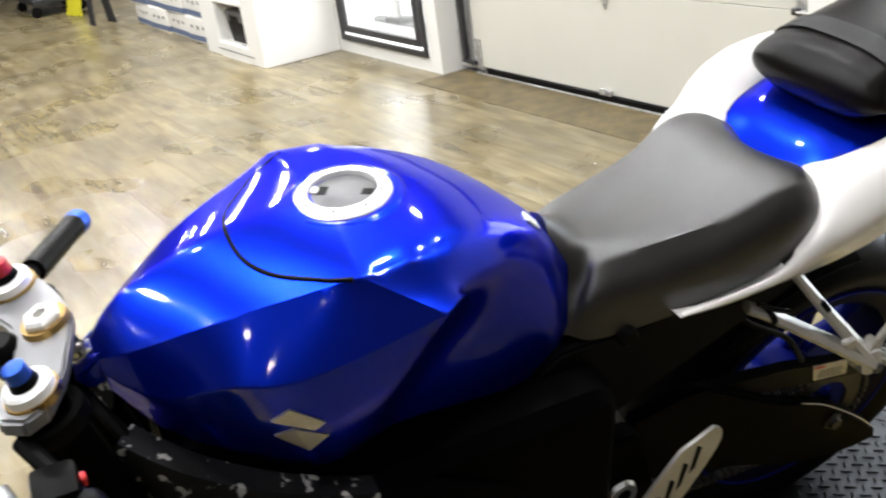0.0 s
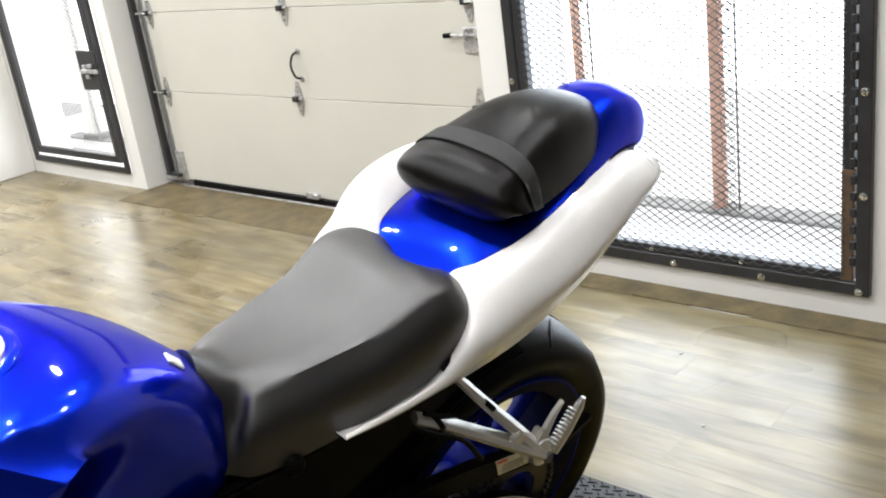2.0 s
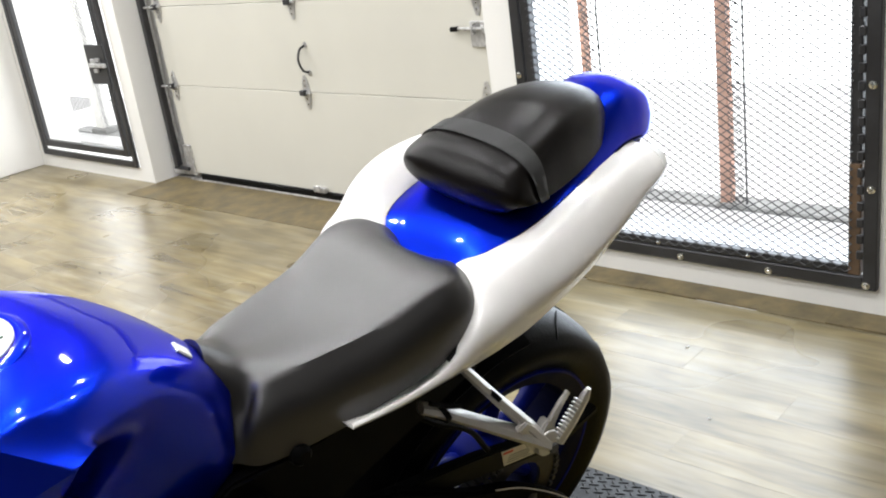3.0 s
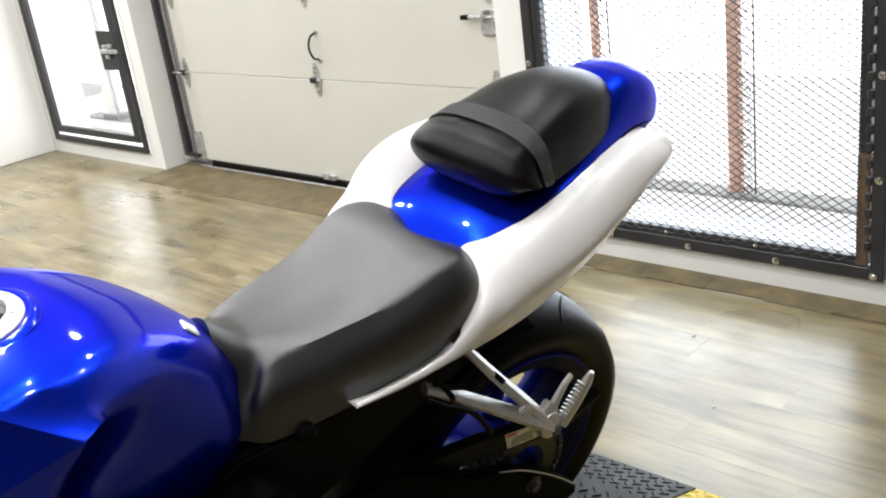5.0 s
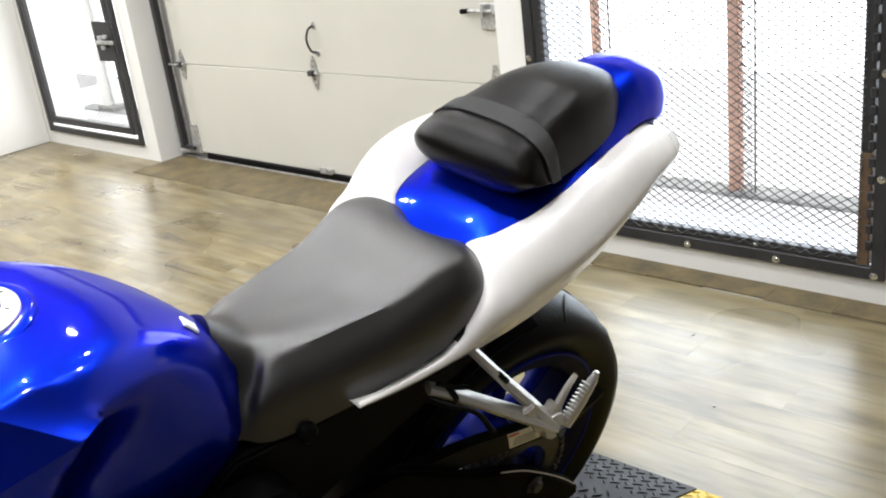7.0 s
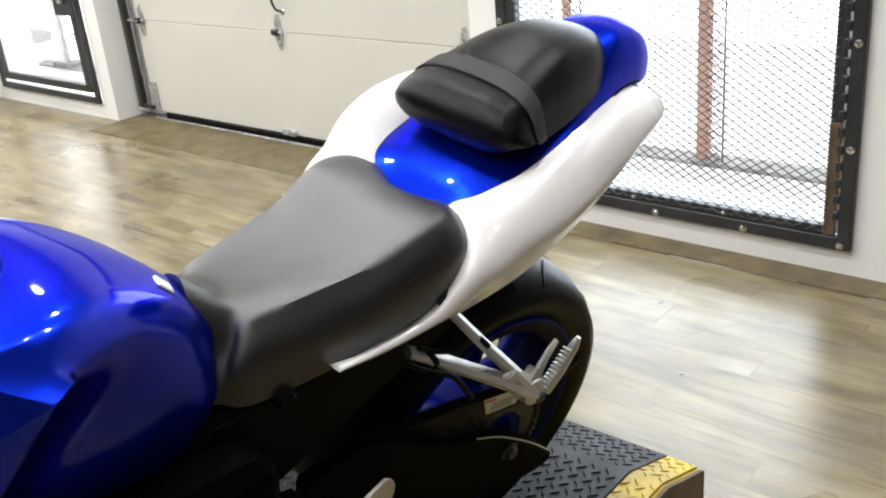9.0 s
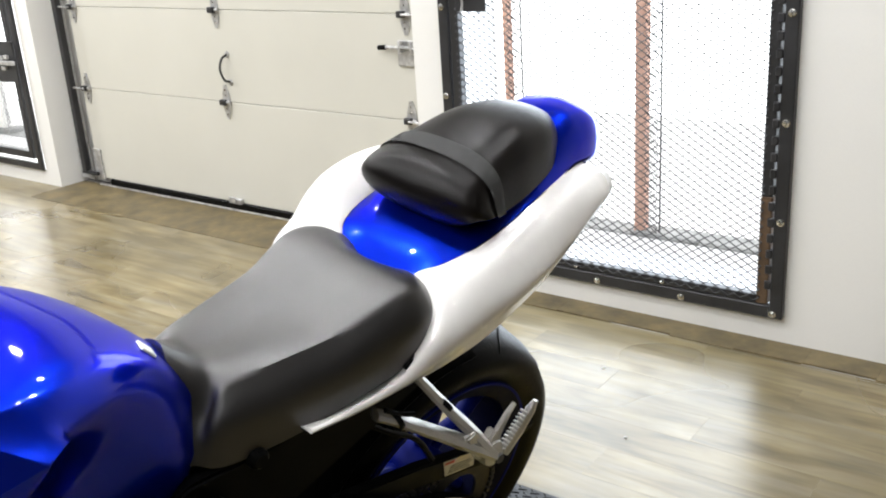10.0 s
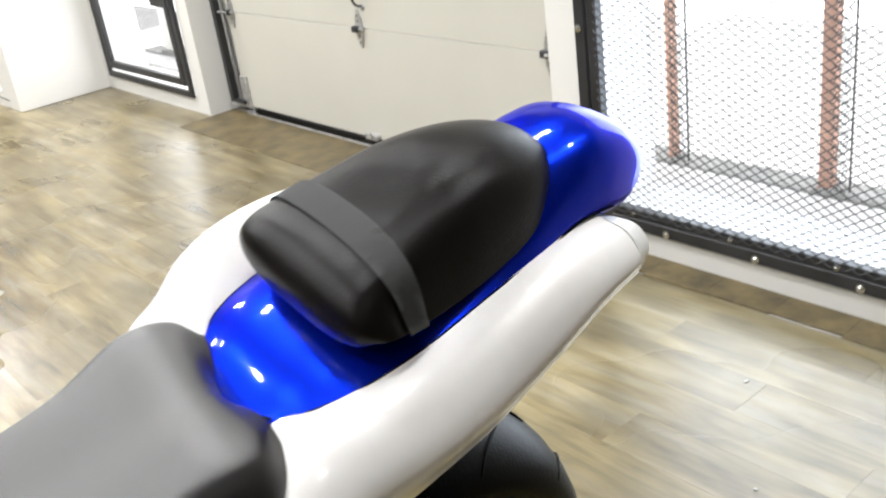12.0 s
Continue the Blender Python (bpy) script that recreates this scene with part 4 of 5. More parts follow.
for i, t in ((3, 0.80), (4, 0.0), (4, 0.22), (4, 0.44)):
    half = round_line(between(PV, i, t), 6)[:-1]
    mid = Vector((0, half[0].y, 0.99))
    half = [p + (p - mid).normalized() * 0.004 for p in half]
    full = [Vector((-p.x, p.y, p.z)) for p in reversed(half[1:])] + half
    band.append(full)
bm = loft(band, closed=False)
bmesh.ops.solidify(bm, geom=bm.faces[:], thickness=0.002)
part("strap", bm, STRAP, pillion, "grey webbing grab strap", sharp=60)

# blue tail cover: centre, shoulder, flank, seam
BT = [
    [(0, -0.165, 0.885), (0.030, -0.162, 0.888), (0.055, -0.155, 0.893), (0.070, -0.148, 0.898)],
    [(0, -0.120, 0.917), (0.045, -0.117, 0.918), (0.075, -0.112, 0.917), (0.097, -0.112, 0.914)],
    [(0, -0.060, 0.938), (0.050, -0.058, 0.938), (0.088, -0.056, 0.934), (0.113, -0.059, 0.926)],
    [(0, 0.020, 0.955), (0.060, 0.020, 0.953), (0.098, 0.016, 0.950), (0.118, 0.011, 0.941)],
    [(0, 0.100, 0.985), (0.060, 0.100, 0.980), (0.096, 0.096, 0.972), (0.116, 0.092, 0.961)],
    [(0, 0.170, 1.022), (0.055, 0.170, 1.012), (0.088, 0.168, 0.992), (0.108, 0.163, 0.970)],
    [(0, 0.215, 1.042), (0.050, 0.213, 1.033), (0.084, 0.210, 1.005), (0.102, 0.203, 0.974)],
    [(0, 0.248, 1.050), (0.052, 0.246, 1.040), (0.083, 0.243, 1.012), (0.097, 0.236, 0.978)],
    [(0, 0.281, 1.055), (0.053, 0.280, 1.045), (0.083, 0.275, 1.015), (0.094, 0.269, 0.977)],
    [(0, 0.319, 1.054), (0.053, 0.316, 1.044), (0.080, 0.310, 1.015), (0.090, 0.300, 0.972)],
    [(0, 0.357, 1.038), (0.048, 0.354, 1.029), (0.070, 0.347, 1.002), (0.080, 0.335, 0.966)],
    [(0, 0.392, 1.014), (0.037, 0.388, 1.006), (0.056, 0.380, 0.987), (0.064, 0.368, 0.962)],
    [(0, 0.418, 0.987), (0.024, 0.416, 0.978), (0.038, 0.407, 0.971), (0.044, 0.398, 0.959)],
    [(0, 0.431, 0.962), (0.012, 0.429, 0.961), (0.020, 0.424, 0.959), (0.024, 0.419, 0.957)]]
SEAM = [r[3] for r in BT]
BT = [[*r, (r[3][0] * 0.93, r[3][1], r[3][2] - (0.022 if r[3][1] < 0.24 else 0.010))] for r in BT]
part("tail_cover", shell([BT], None, 7, 6, close=False), BLUE, bike, "glossy blue tail cover", TAIL, 50)
part("tail_underside", shell([[[(0, y, z - 0.012), (x * 0.86, y - 0.004, z - 0.012), (x * 0.8, y - 0.01, z - 0.03), (0, y - 0.01, z - 0.035)] for x, y, z in SEAM[2:12]]], [0, 0, 0], 4, 3), BLACK, bike, m=TAIL)

# white side fairings: seam, shoulder, flank, lower edge
WF = [
    [(0.115, -0.388, 0.778), (0.121, -0.390, 0.779), (0.125, -0.391, 0.776), (0.121, -0.389, 0.770)],
    [(0.124, -0.312, 0.779), (0.132, -0.313, 0.782), (0.136, -0.313, 0.776), (0.131, -0.311, 0.768)],
    [(0.135, -0.233, 0.800), (0.148, -0.234, 0.803), (0.154, -0.230, 0.792), (0.147, -0.226, 0.780)],
    [(0.123, -0.176, 0.866), (0.161, -0.188, 0.855), (0.173, -0.182, 0.826), (0.157, -0.172, 0.788)],
    [(0.080, -0.150, 0.902), (0.142, -0.151, 0.888), (0.178, -0.141, 0.847), (0.167, -0.130, 0.799)],
    [(0.103, -0.109, 0.917), (0.148, -0.112, 0.905), (0.183, -0.098, 0.862), (0.174, -0.085, 0.811)],
    [(0.114, -0.055, 0.927), (0.156, -0.054, 0.915), (0.188, -0.036, 0.872), (0.177, -0.025, 0.829)],
    [(0.118, 0.011, 0.941), (0.157, 0.021, 0.928), (0.186, 0.042, 0.886), (0.174, 0.053, 0.848)],
    [(0.116, 0.092, 0.961), (0.152, 0.104, 0.948), (0.177, 0.130, 0.909), (0.164, 0.144, 0.876)],
    [(0.107, 0.173, 0.972), (0.140, 0.187, 0.965), (0.165, 0.208, 0.932), (0.154, 0.222, 0.902)],
    [(0.096, 0.235, 0.976), (0.130, 0.250, 0.964), (0.154, 0.262, 0.936), (0.143, 0.274, 0.905)],
    [(0.092, 0.270, 0.973), (0.124, 0.287, 0.957), (0.145, 0.291, 0.932), (0.137, 0.298, 0.905)]]
WF = [[*r, (r[3][0] - 0.03, r[3][1], r[3][2] + 0.002), (r[0][0] - 0.012, r[0][1], r[0][2] - 0.012)] for r in WF]


def fairing(rows):
    """A closed skin whose outer face is one rounded sweep through the first four points of each station."""
    rings = []
    for keys in dense([[Vector(p) for p in r] for r in rows], 7):
        rings.append(spline([tuple(p) for p in keys[:4]], 6) + keys[4:])
    return loft(rings)


for s in (1, -1):
    # the far fairing stands higher at its shoulder
    rise = [0, 0, 0, 0.020, 0.031, 0.046, 0.054, 0.050, 0.028, 0.011, 0.004, 0.002]
    rows = [[(s * x, y, z) if s > 0 or k not in (1, 2) else (-x * (1.05 + up), y, z + up) for k, (x, y, z) in enumerate(r)] for r, up in zip(WF, rise)]
    part("tail_fairing", fairing(rows), WHITE, bike, "glossy pearl white tail fairing", TAIL, 50)
    part("fairing_seam", tube(spline([(s * (x + 0.001), y, z - 0.0005) for x, y, z in SEAM[:10]], 6), 0.0011, 6), BLACK, bike, m=TAIL)
    # clear lamp lens closing the rear of the fairing
    edge = spline([(s * x, y, z) for x, y, z in ((0.090, 0.273, 0.970), (0.121, 0.290, 0.957), (0.140, 0.294, 0.934), (0.134, 0.301, 0.905))], 6)
    outer = [p + Vector((-s * 0.008 * math.sin(math.pi * (k + 4) / 26), 0.026 * math.sin(math.pi * (k + 3) / 24), -0.004)) for k, p in enumerate(edge)]
    inner = [p + Vector((-s * 0.03, 0.004, -0.006)) for p in edge]
    part("tail_lens", loft([list(ring) for ring in zip(edge, outer, inner)]), SILVER_RING, bike, "clear grey tail light lens", TAIL, 60)

# rear sub-frame and dark side panels
for s in (1, -1):
    pan = [(-0.62, 0.70), (-0.545, 0.75), (-0.40, 0.752), (-0.20, 0.785), (-0.02, 0.82), (0.04, 0.835), (0.05, 0.82), (-0.02, 0.77), (-0.2, 0.70), (-0.36, 0.64), (-0.56, 0.56)]
    part("side_panel", plate(pan, s * 0.085, s * 0.112, 0.005), BLACK, bike, "black plastic side panel")
    knob = Matrix.Translation((s * 0.112, -0.444, 0.748)) @ Matrix.Rotation(radians(90 * s), 4, "Y")
    part("panel_knob", lathe([(0, 0.014), (0.010, 0.014), (0.015, 0.009), (0.016, 0), (0, 0)], 18, m=knob), BLACK, bike)
part("seat_base", box(-0.08, 0.08, -0.55, -0.06, 0.70, 0.76, 0.01), BLACK, bike)
part("tail_box", box(-0.08, 0.08, -0.15, 0.04, 0.78, 0.87, 0.02), BLACK, bike)

# foot peg brackets
def arm_bar(points, rs, parent, name="bracket_arm"):
    return part(name, tube(spline(points, 5), [rs[0] + (rs[1] - rs[0]) * k / (5 * (len(points) - 1)) for k in range(5 * (len(points) - 1) + 1)], 8, squash=0.6), ALU, parent)


for s in (1, -1):
    J = (s * 0.202, -0.062, 0.612)
    hub = part("pillion_peg_bracket", lathe([(0, 0.012), (0.010, 0.012), (0.022, 0.006), (0.024, -0.006), (0.018, -0.012), (0, -0.012)], 20, m=Matrix.Translation(J) @ Matrix.Rotation(radians(90), 4, "Y")), ALU, bike, "cast aluminium foot peg bracket")
    arm_bar([(s * 0.135, -0.182, 0.778), (s * 0.158, -0.138, 0.716), (s * 0.180, -0.10, 0.665), J], (0.0125, 0.0195), hub)
    arm_bar([(s * 0.135, -0.255, 0.738), (s * 0.150, -0.215, 0.716), (s * 0.178, -0.135, 0.662), J], (0.013, 0.0195), hub)
    arm_bar([J, (s * 0.198, -0.052, 0.635), (s * 0.195, -0.030, 0.660), (s * 0.193, -0.008, 0.676)], (0.012, 0.006), hub, "heel_finger")
    web = [(-0.122, 0.662), (-0.102, 0.670), (-0.060, 0.632), (-0.048, 0.606), (-0.064, 0.594), (-0.090, 0.606)]
    part("bracket_plate", plate(web, s * 0.188, s * 0.2, 0.003), ALU, hub)
    part("heel_web", plate([(-0.085, 0.625), (-0.06, 0.655), (-0.04, 0.63), (-0.055, 0.6)], s * 0.186, s * 0.204, 0.003), ALU, hub)
    peg = part("pillion_peg", tube([(s * 0.208, -0.040, 0.604), (s * 0.214, -0.018, 0.640), (s * 0.219, 0.002, 0.676), (s * 0.221, 0.008, 0.69)], [0.009, 0.0095, 0.008, 0.004], 8), ALU, bike, "folded serrated aluminium foot peg")
    for k in range(11):
        u = k / 10
        c = Vector((s * (0.209 + 0.009 * u), -0.0475 + 0.036 * u, 0.617 + 0.058 * u))
        part("serration", box(-0.008, 0.008, -0.0025, 0.0025, -0.0016, 0.0016, 0.0006, Matrix.Translation(c) @ Matrix.Rotation(radians(-30), 4, "X")), ALU, peg)
    part("pivot_pin", lathe([(0, 0.004), (0.008, 0.004), (0.0095, 0), (0, 0)], 14, m=Matrix.Translation((s * 0.2145, -0.058, 0.606)) @ Matrix.Rotation(radians(90 * s), 4, "Y")), STRAP, hub)
    part("hose_clip", lathe([(0.013, -0.004), (0.017, -0.004), (0.017, 0.004), (0.013, 0.004), (0.013, -0.004)], 16, m=Matrix.Translation((s * 0.158, -0.138, 0.716)) @ pose(0, 0, 0, -55, 0, 0)), RUBBER, hub)
    part("hose_clip", lathe([(0.012, -0.004), (0.017, -0.004), (0.017, 0.004), (0.012, 0.004), (0.012, -0.004)], 16, m=Matrix.Translation((s * 0.147, -0.225, 0.72)) @ pose(0, 0, 0, -70, 0, 0)), RUBBER, hub)
    part("brake_line", tube(spline([(s * 0.15, -0.25, 0.752), (s * 0.155, -0.225, 0.737), (s * 0.16, -0.2, 0.728)], 4), 0.004, 6), RUBBER, hub)
    # rider heel guard with slots
    hg = [(-0.345, 0.606), (-0.330, 0.592), (-0.336, 0.560), (-0.385, 0.488), (-0.445, 0.418), (-0.482, 0.39), (-0.497, 0.42), (-0.462, 0.505), (-0.40, 0.582)]
    heel = part("heel_guard", plate([(p.y, p.z) for p in spline([(0, y, z) for y, z in hg], 3)], s * 0.195, s * 0.201, 0.001), ALU, bike, "slotted aluminium heel guard")
    for k in range(4):
        y, z = -0.372 - 0.021 * k, 0.556 - 0.024 * k
        o = [(y - 0.010, z - 0.024), (y - 0.001, z - 0.016), (y + 0.008, z + 0.020), (y - 0.001, z + 0.026)]
        part("slot", plate(o, s * 0.2008, s * 0.2018), BLACK, heel)

# frame, engine and lower fairing: the dark mass below the tank
for s in (1, -1):
    spar = spline([(s * 0.07, -1.10, 0.80), (s * 0.13, -1.03, 0.765), (s * 0.175, -0.93, 0.725), (s * 0.185, -0.80, 0.67), (s * 0.165, -0.66, 0.59), (s * 0.145, -0.54, 0.49), (s * 0.14, -0.48, 0.36)], 5)
    rings = []
    for i, p in enumerate(spar):
        d = (spar[min(i + 1, len(spar) - 1)] - spar[max(i - 1, 0)]).normalized()
        side_v = d.cross(Vector((0, 0, 1))).normalized()
        up_v = side_v.cross(d)
        w, h = 0.02, 0.036
        rings.append([p + side_v * a * w + up_v * b * h for a, b in ((-1, -0.8), (-0.8, -1), (0.8, -1), (1, -0.8), (1, 0.8), (0.8, 1), (-0.8, 1), (-1, 0.8))])
    part("frame_spar", loft(rings[:14]), WORN, bike, "black frame spar with flaking finish", sharp=30)
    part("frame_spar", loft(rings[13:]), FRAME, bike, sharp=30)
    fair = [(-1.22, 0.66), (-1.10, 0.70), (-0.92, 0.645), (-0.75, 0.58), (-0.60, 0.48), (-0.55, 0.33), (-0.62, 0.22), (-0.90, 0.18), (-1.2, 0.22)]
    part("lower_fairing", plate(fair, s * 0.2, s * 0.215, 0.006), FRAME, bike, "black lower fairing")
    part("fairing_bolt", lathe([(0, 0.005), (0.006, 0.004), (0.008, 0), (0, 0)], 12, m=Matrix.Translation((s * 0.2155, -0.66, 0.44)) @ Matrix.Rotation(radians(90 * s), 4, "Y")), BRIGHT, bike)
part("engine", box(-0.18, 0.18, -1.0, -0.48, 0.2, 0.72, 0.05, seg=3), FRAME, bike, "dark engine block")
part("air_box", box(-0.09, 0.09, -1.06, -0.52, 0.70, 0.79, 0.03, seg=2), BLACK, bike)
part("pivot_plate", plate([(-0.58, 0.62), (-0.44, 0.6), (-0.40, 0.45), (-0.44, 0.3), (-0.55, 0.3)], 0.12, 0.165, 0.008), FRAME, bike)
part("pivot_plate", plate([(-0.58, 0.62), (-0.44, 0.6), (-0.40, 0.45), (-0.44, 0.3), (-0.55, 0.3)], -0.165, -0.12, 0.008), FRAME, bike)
part("pivot_cap", lathe([(0.012, 0.006), (0.022, 0.006), (0.026, 0), (0.012, 0), (0.012, 0.006)], 20, m=Matrix.Translation((0.1655, -0.47, 0.50)) @ Matrix.Rotation(radians(90), 4, "Y")), BRIGHT, bike)
part("shift_rod", tube([(0.19, -0.62, 0.42), (0.185, -0.42, 0.46)], 0.005, 8), BRIGHT, bike)
part("side_stand", tube([(0.16, -0.58, 0.26), (0.28, -0.50, 0.12), (0.345, -0.47, -0.045)], [0.014, 0.012, 0.012], 10), FRAME, bike)
part("stand_foot", box(0.32, 0.39, -0.50, -0.43, -0.122, -0.112, 0.004, m=pose(0, 0, 0, 0, -11, 0)), FRAME, bike)

# front end
yoke = [(0.0, -1.105), (0.05, -1.115), (0.095, -1.128), (0.135, -1.15), (0.142, -1.175), (0.12, -1.2), (0.075, -1.195), (0.03, -1.175), (0, -1.17)]
outline = yoke + [(-x, y) for x, y in reversed(yoke) if x > 0]
bm = bmesh.new()
a = [bm.verts.new((x, y, 0.948 - (y + 1.15) * -0.25)) for x, y in outline]
b = [bm.verts.new((x, y, 0.926 - (y + 1.15) * -0.25)) for x, y in outline]
bm.faces.new(a)
bm.faces.new(b[::-1])
for i in range(len(a)):
    j = (i + 1) % len(a)
    bm.faces.new((a[i], b[i], b[j], a[j]))
bmesh.ops.recalc_face_normals(bm, faces=bm.faces)
bmesh.ops.bevel(bm, geom=bm.edges[:], offset=0.004, segments=2, affect="EDGES")
yk = part("top_yoke", bm, SATIN, bike, "satin silver top yoke")
nm = Matrix.Translation((0, -1.134, 0.952)) @ pose(0, 0, 0, 14)
sn = part("stem_nut", lathe([(0.009, 0.016), (0.018, 0.016), (0.022, 0.012), (0.022, 0.006), (0.009, 0.004), (0.009, 0.016)], 6, m=nm), SILVER_RING, yk)
part("stem_washer", lathe([(0.009, 0.007), (0.026, 0.007), (0.028, 0.0), (0.009, 0.0), (0.009, 0.007)], 32, m=nm), GOLD, sn)
for s in (1, -1):
    fm = Matrix.Translation((s * 0.104, -1.163, 0.95)) @ pose(0, 0, 0, 14)
    fc = part("fork_cap", lathe([(0.0, 0.010), (0.022, 0.010), (0.026, 0.007), (0.027, -0.002), (0, -0.002)], 32, m=fm), SILVER_RING, yk)
    part("cap_ring", lathe([(0.024, -0.002), (0.029, -0.002), (0.030, -0.012), (0.024, -0.012), (0.024, -0.002)], 32, m=fm), GOLD, fc)
    part("adjuster_base", lathe([(0, 0.018), (0.014, 0.018), (0.016, 0.010), (0, 0.010)], 24, m=fm), BLACK, fc)
    part("preload_adjuster", lathe([(0, 0.036), (0.008, 0.036), (0.0125, 0.033), (0.0125, 0.017), (0, 0.017)], 20, m=fm), BLUE_ANOD if s > 0 else RED, fc)
    part("fork_tube", lathe([(0.026, -0.03), (0.026, -0.45), (0, -0.45), (0, -0.03)], 28, m=fm), FRAME, bike)
    bar = spline([(s * 0.125, -1.185, 0.905), (s * 0.2, -1.15, 0.892), (s * 0.28, -1.112, 0.88), (s * 0.35, -1.078, 0.866)], 4)
    part("clip_on", lathe([(0.027, -0.055), (0.038, -0.055), (0.038, -0.035), (0.027, -0.035), (0.027, -0.055)], 24, m=fm), BLACK, bike)
    hb = part("handlebar", tube(bar, 0.0105, 10), BLACK, bike)
    gp = [bar[5] + (bar[-1] - bar[5]) * k / 14 for k in range(15)]
    part("grip", tube(gp, [0.0165 + 0.0012 * (k % 2) for k in range(14)] + [0.018], 14), RUBBER, hb, "black ribbed rubber grip")
    d = (bar[-1] - bar[-3]).normalized()
    part("bar_end", tube([bar[-1] - d * 0.002, bar[-1] + d * 0.006, bar[-1] + d * 0.022, bar[-1] + d * 0.026], [0.016, 0.0185, 0.0185, 0.012], 16), BLUE_ANOD, hb, "blue anodised bar end")
    if s > 0:
        part("lever", tube(spline([(s * 0.16, -1.215, 0.885), (s * 0.24, -1.185, 0.872), (s * 0.34, -1.14, 0.85)], 5), [0.009] * 6 + [0.007] * 5, 8, squash=0.6), SATIN, hb)
part("switch_housing", box(0.175, 0.225, -1.185, -1.14, 0.87, 0.912, 0.008, seg=2), BLACK, bike)
part("switch_button", box(0.19, 0.203, -1.14, -1.134, 0.89, 0.903, 0.002), RED, bike, "small red switch")
part("ignition_switch", lathe([(0, 0.012), (0.016, 0.012), (0.02, 0.006), (0.02, -0.03), (0, -0.03)], 24, m=Matrix.Translation((0, -1.185, 0.935)) @ pose(0, 0, 0, 14)), BLACK, bike)
part("brake_reservoir", lathe([(0, 0.03), (0.02, 0.03), (0.022, 0.026), (0.022, -0.02), (0, -0.02)], 24, m=Matrix.Translation((-0.16, -1.2, 0.93))), RED, bike, "red capped fluid reservoir")
part("cable_loom", tube(spline([(0.02, -1.12, 0.86), (0.06, -1.10, 0.84), (0.1, -1.07, 0.80), (0.12, -1.0, 0.75)], 5), 0.009, 8), RUBBER, bike)
# front wheel and nose, ahead of the view
FW = Matrix.Translation((0, -1.40, 0.351)) @ ALONG
fw = part("front_wheel", lathe([(0.03, -0.04), (0.03, 0.04), (0, 0.04), (0, -0.04)], 24, m=FW), BLUE_RIM, bike, m=TILT)
part("tyre", lathe([(0.21, -0.05), (0.26, -0.058), (0.285, -0.045), (0.3, 0), (0.285, 0.045), (0.26, 0.058), (0.21, 0.05), (0.21, -0.05)], 72, m=FW), RUBBER, fw, sharp=60)
part("rim", lathe([(0.2, -0.05), (0.22, -0.05), (0.22, 0.05), (0.2, 0.05), (0.2, -0.05)], 48, m=FW), BLUE_RIM, fw)

# ---- white cupboard block with an open niche ----
cup = thing("cupboard", label="white built-in cupboard with an open niche", category="cupboard")
CX0, CX1, CY0, CY1, CH = -3.99, -2.825, -0.77, -0.152, 1.5
bm = bmesh.new()
add_box(bm, -3.10, CX1, CY0, CY1, 0, CH, 0.004)
add_box(bm, CX0, -3.68, CY0, CY1, 0, CH, 0.004)
add_box(bm, -3.68, -3.10, CY0 + 0.5, CY1, 0, CH)
add_box(bm, -3.68, -3.10, CY0, CY0 + 0.5, 0, 0.11)
part("body", bm, WALL, cup)
part("shelf", box(-3.68, -3.10, CY0 + 0.004, CY0 + 0.5, 0.42, 0.445, 0.003), WALL, cup)
part("shelf", box(-3.68, -3.10, CY0 + 0.004, CY0 + 0.5, 0.86, 0.885, 0.003), WALL, cup)
part("plinth_groove", box(-3.72, -3.0, CY0 - 0.003, CY0 - 0.0005, 0.055, 0.062), CAPGREY, cup)
tool = thing("tool_case", Matrix.Translation((-3.39, -0.56, 0.11)), "black plastic case with grey lid latches in the niche", "case")
rings = [[(x * k, y * k, z) for x, y in ((-0.2, -0.15), (0.2, -0.15), (0.2, 0.15), (-0.2, 0.15))] for z, k in ((0.0, 0.88), (0.01, 0.9), (0.2, 1.0), (0.205, 1.03))]
part("body", loft(rings), BLACK, tool, sharp=20)
part("lid", box(-0.208, 0.208, -0.158, 0.158, 0.206, 0.245, 0.015, seg=2), STRAP, tool, "dark grey lid")
part("handle", tube(spline([(-0.09, -0.02, 0.243), (-0.085, -0.02, 0.275), (0.085, -0.02, 0.275), (0.09, -0.02, 0.243)], 6), 0.01, 8), BLACK, tool)
for x in (-0.12, 0.12):
    part("latch", box(x - 0.025, x + 0.025, -0.17, -0.156, 0.17, 0.23, 0.004), CAPGREY, tool)
for i, (x, r, h, m) in enumerate(((-3.58, 0.05, 0.26, PURPLE), (-3.46, 0.045, 0.3, BLACK), (-3.33, 0.055, 0.24, BLACK), (-3.2, 0.05, 0.28, RED))):
    bo = thing("bottle", Matrix.Translation((x, -0.62 + 0.03 * (i % 2), 0.445)), ("dark purple plastic bottle on the shelf", "black plastic bottle on the shelf", "black plastic bottle on the shelf", "red plastic bottle on the shelf")[i], "bottle", "bottles on the shelf")
    part("body", lathe([(0, 0), (r * 0.95, 0), (r, 0.008), (r, h * 0.7), (r * 0.4, h * 0.86), (r * 0.35, h * 0.9), (0, h * 0.9)], 24), m, bo)
    part("cap", lathe([(0, h), (r * 0.38, h), (r * 0.4, h * 0.9), (0, h * 0.9)], 18), BLACK, bo)

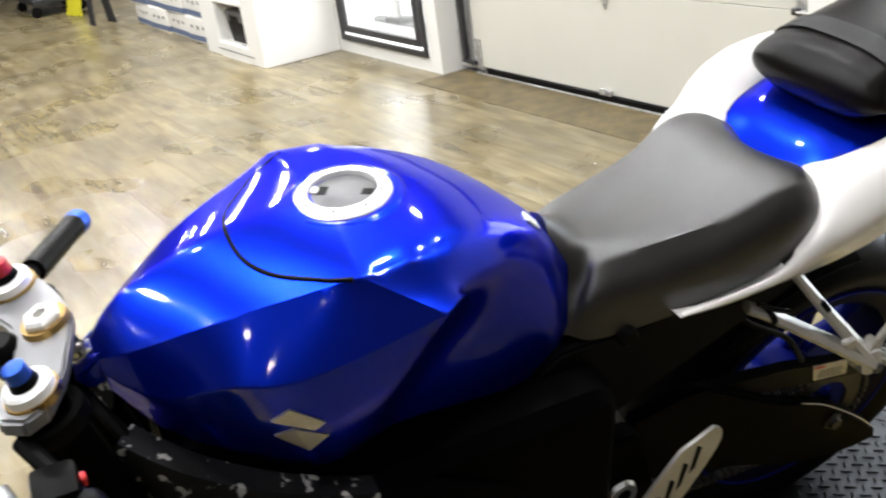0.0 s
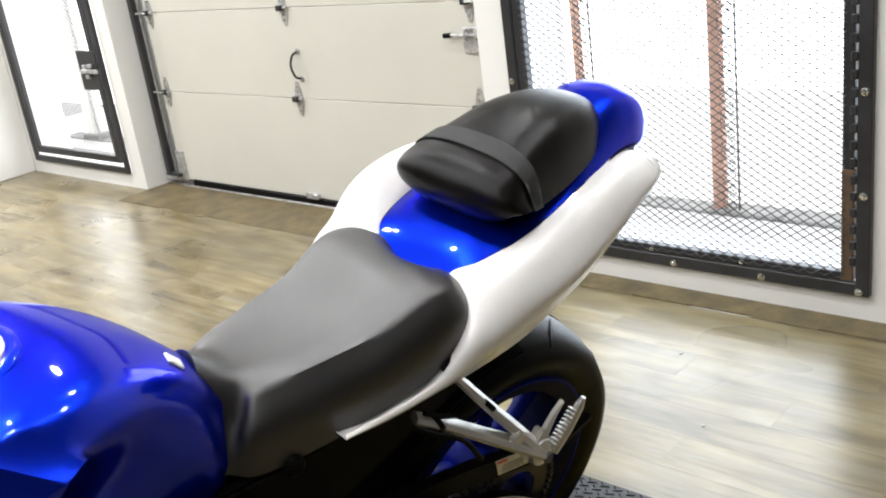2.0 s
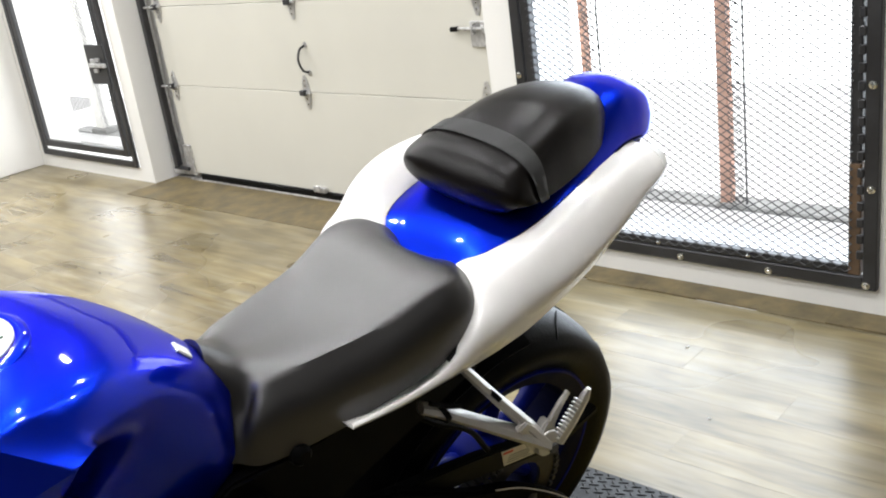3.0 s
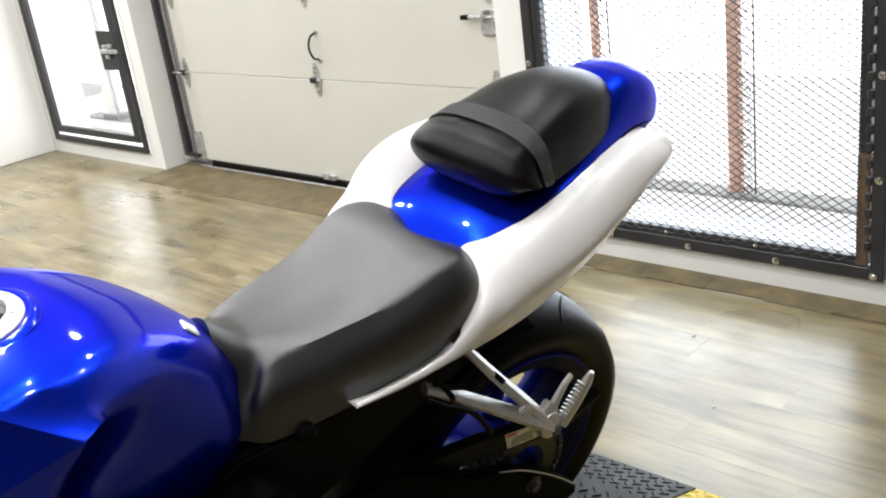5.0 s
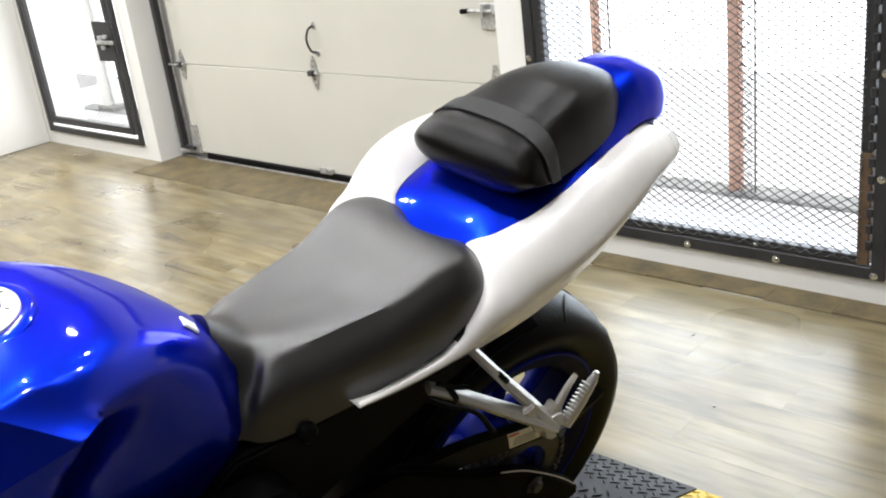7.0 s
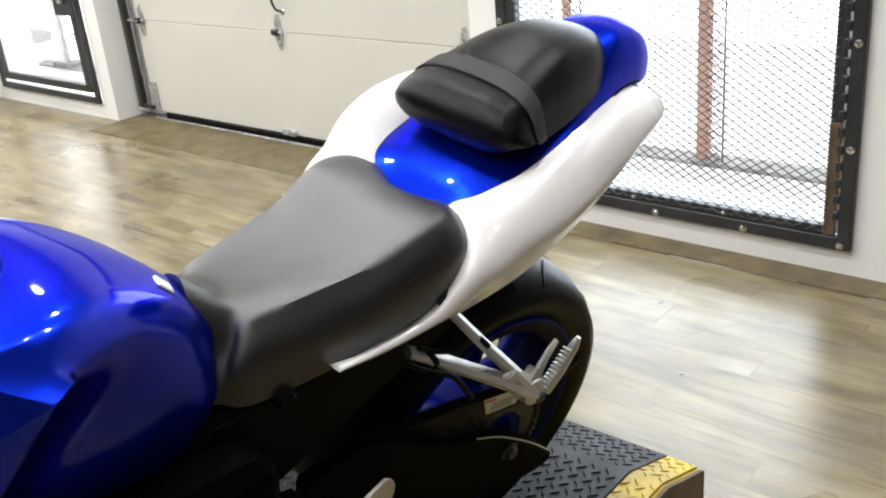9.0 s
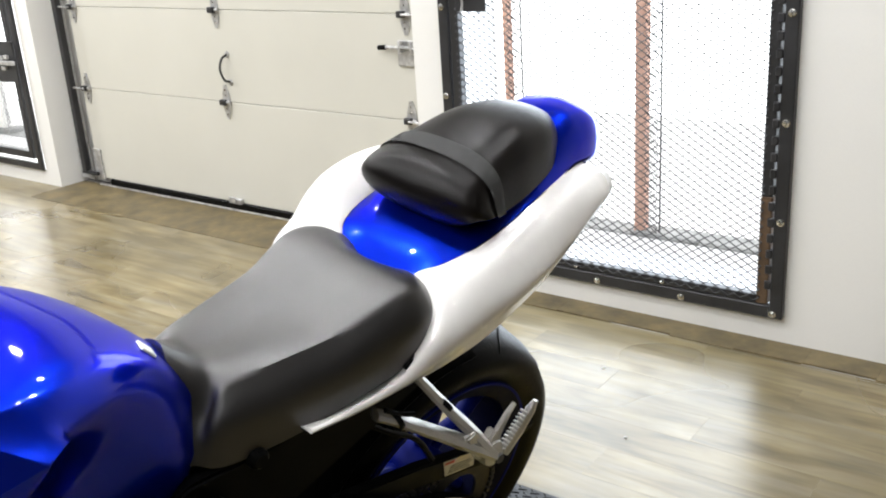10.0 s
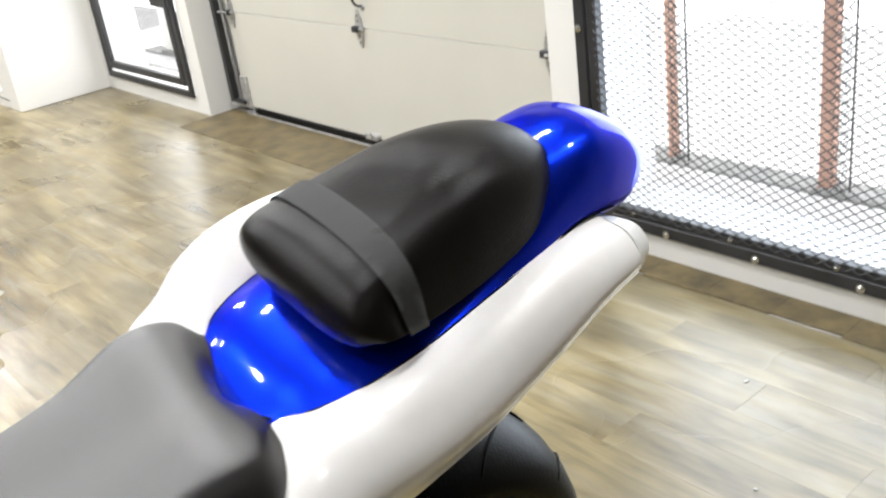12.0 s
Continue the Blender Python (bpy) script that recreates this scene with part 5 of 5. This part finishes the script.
# ---- stacked cartons along the wall ----
for row in range(2):
    for i in range(4):
        x = -4.17 - 0.53 * i - 0.02 * row
        h, d = 0.205, 0.42
        m = Matrix.Translation((x - 0.26, -0.68 + d / 2 + 0.015 * ((i + row) % 2), row * (h + 0.002))) @ pose(0, 0, 0, 0, 0, (1.5, -1.0, 0.6, -1.8)[(i + row) % 4])
        c = thing("carton", m, "white carton with dark blue band, stacked by the wall", "carton", "cartons along the wall")
        part("body", box(-0.255, 0.255, -d / 2, d / 2, 0.0, h, 0.008, seg=2), CARTON, c)
        part("printed_band", box(-0.2565, 0.2565, -d / 2 - 0.002, d / 2 + 0.002, 0.01, 0.062, 0.004), CARTON_BLUE, c, "dark blue printed band")
        for k in range(3):
            part("hand_hole", box(-0.15 + 0.13 * k, -0.115 + 0.13 * k, -d / 2 - 0.0016, -d / 2 + 0.01, 0.115 - 0.01 * (k % 2), 0.145, 0.003), BLACK, c)
lower = thing("low_stand", Matrix.Translation((-6.75, -0.9, 0)), "black metal folding stand legs", "stand")
for a in range(5):
    part("leg", tube([(-0.12 + 0.06 * a, 0.1 * (-1) ** a, 0.0), (-0.06 + 0.03 * a, 0.02 * (-1) ** a, 0.9)], 0.016, 8), STEEL_BLACK, lower)
part("top", box(-0.2, 0.2, -0.15, 0.15, 0.9, 0.93, 0.005), STEEL_BLACK, lower)
ys = thing("wet_floor_board", Matrix.Translation((-7.75, -0.95, 0)) @ pose(0, 0, 0, -14, 0, 12), "bright yellow folding floor board", "sign board")
part("panel", box(-0.16, 0.16, -0.012, 0.012, 0.0, 0.62, 0.01, seg=2), BRIGHTYELLOW, ys)
part("foot", box(-0.17, -0.12, -0.02, 0.02, 0.0, 0.04, 0.006), BRIGHTYELLOW, ys)
part("foot", box(0.12, 0.17, -0.02, 0.02, 0.0, 0.04, 0.006), BRIGHTYELLOW, ys)
tr = thing("wheeled_trolley", Matrix.Translation((-8.6, -1.0, 0)), "dark wheeled trolley by the wall", "trolley")
part("tray", box(-0.45, 0.45, -0.28, 0.28, 0.13, 0.2, 0.01), STEEL_BLACK, tr)
part("tray", box(-0.45, 0.45, -0.28, 0.28, 0.65, 0.72, 0.01), STEEL_BLACK, tr)
for x in (-0.42, 0.42):
    for y in (-0.25, 0.25):
        part("post", box(x - 0.015, x + 0.015, y - 0.015, y + 0.015, 0.12, 0.72, 0.002), STEEL_BLACK, tr)
        part("wheel", lathe([(0, -0.02), (0.05, -0.02), (0.06, -0.012), (0.06, 0.012), (0.05, 0.02), (0, 0.02)], 20, m=Matrix.Translation((x, y, 0.06)) @ ALONG), RUBBER, tr)

# ---- ceiling lamps ----
fixture = None
for lx, ly in DOWNLIGHTS:
    m = Matrix.Translation((lx, ly, CEILING - 0.03))
    if fixture is None:
        fixture = thing("downlight", m, "round white surface downlight on the ceiling", "ceiling lamp", "downlights")
        part("ring", lathe([(0.07, 0.0), (0.075, -0.004), (0.085, 0.0), (0.085, 0.029), (0.07, 0.029), (0.07, 0.0)], 32), WALL, fixture)
    else:
        copy_thing(fixture, m)

# ---- little marks on the floor ----
for x, y, a, l in ((-2.12, -0.787, 20, 0.055), (2.49, -0.69, 70, 0.014), (2.75, -1.05, 10, 0.009), (-1.6, -1.1, 0, 0.01)):
    t = thing("scrap", Matrix.Translation((x, y, 0.0005)) @ pose(0, 0, 0, 0, 0, a), "tiny dark scrap lying on the floor", "debris", "scraps on the floor")
    part("sliver", box(-l / 2, l / 2, -0.003, 0.003, 0, 0.003, 0.001), SILL, t)

# ---- floor planks ----
PW, PL = 0.152, 0.92


def plank_mesh(name, w, l):
    bm = box(0.0001, l - 0.0001, 0.0001, w - 0.0001, -0.004, 0.0, 0.0003)
    me = bpy.data.meshes.new(name)
    smooth(bm, 20)
    bm.to_mesh(me)
    bm.free()
    me.materials.append(PLANK)
    return me


whole = plank_mesh("plank", PW, PL)
rest = bmesh.new()
count = 0
rng = random.Random(5)
ys = -0.365
row = 0
while ys > -7.5:
    y0 = ys - PW
    x = -12 + (row * 0.37 % PL)
    while x < 7:
        end = min(x + PL, 7)
        near = -4.6 < x < 5.2 and y0 > -3.4
        if near and count < 300:
            ob = new("plank", whole)
            ob.parent = floor
            ob.matrix_basis = Matrix.Translation((x, y0, rng.uniform(-0.0003, 0.0)))
            count += 1
        else:
            add = [rest.verts.new(p) for p in ((x + 0.001, y0 + 0.0008, 0), (end - 0.001, y0 + 0.0008, 0), (end - 0.001, y0 + PW - 0.0008, 0), (x + 0.001, y0 + PW - 0.0008, 0))]
            rest.faces.new(add)
        x += PL
    ys -= PW
    row += 1
for x0, x1, y0, y1 in ((-12, -1.405, -0.364, -0.151), (1.415, 7, -0.364, -0.352)):
    add = [rest.verts.new(p) for p in ((x0, y0, 0), (x1, y0, 0), (x1, y1, 0), (x0, y1, 0))]
    rest.faces.new(add)
tagged(part("plank_field", rest, PLANK, floor), kind="stuff")
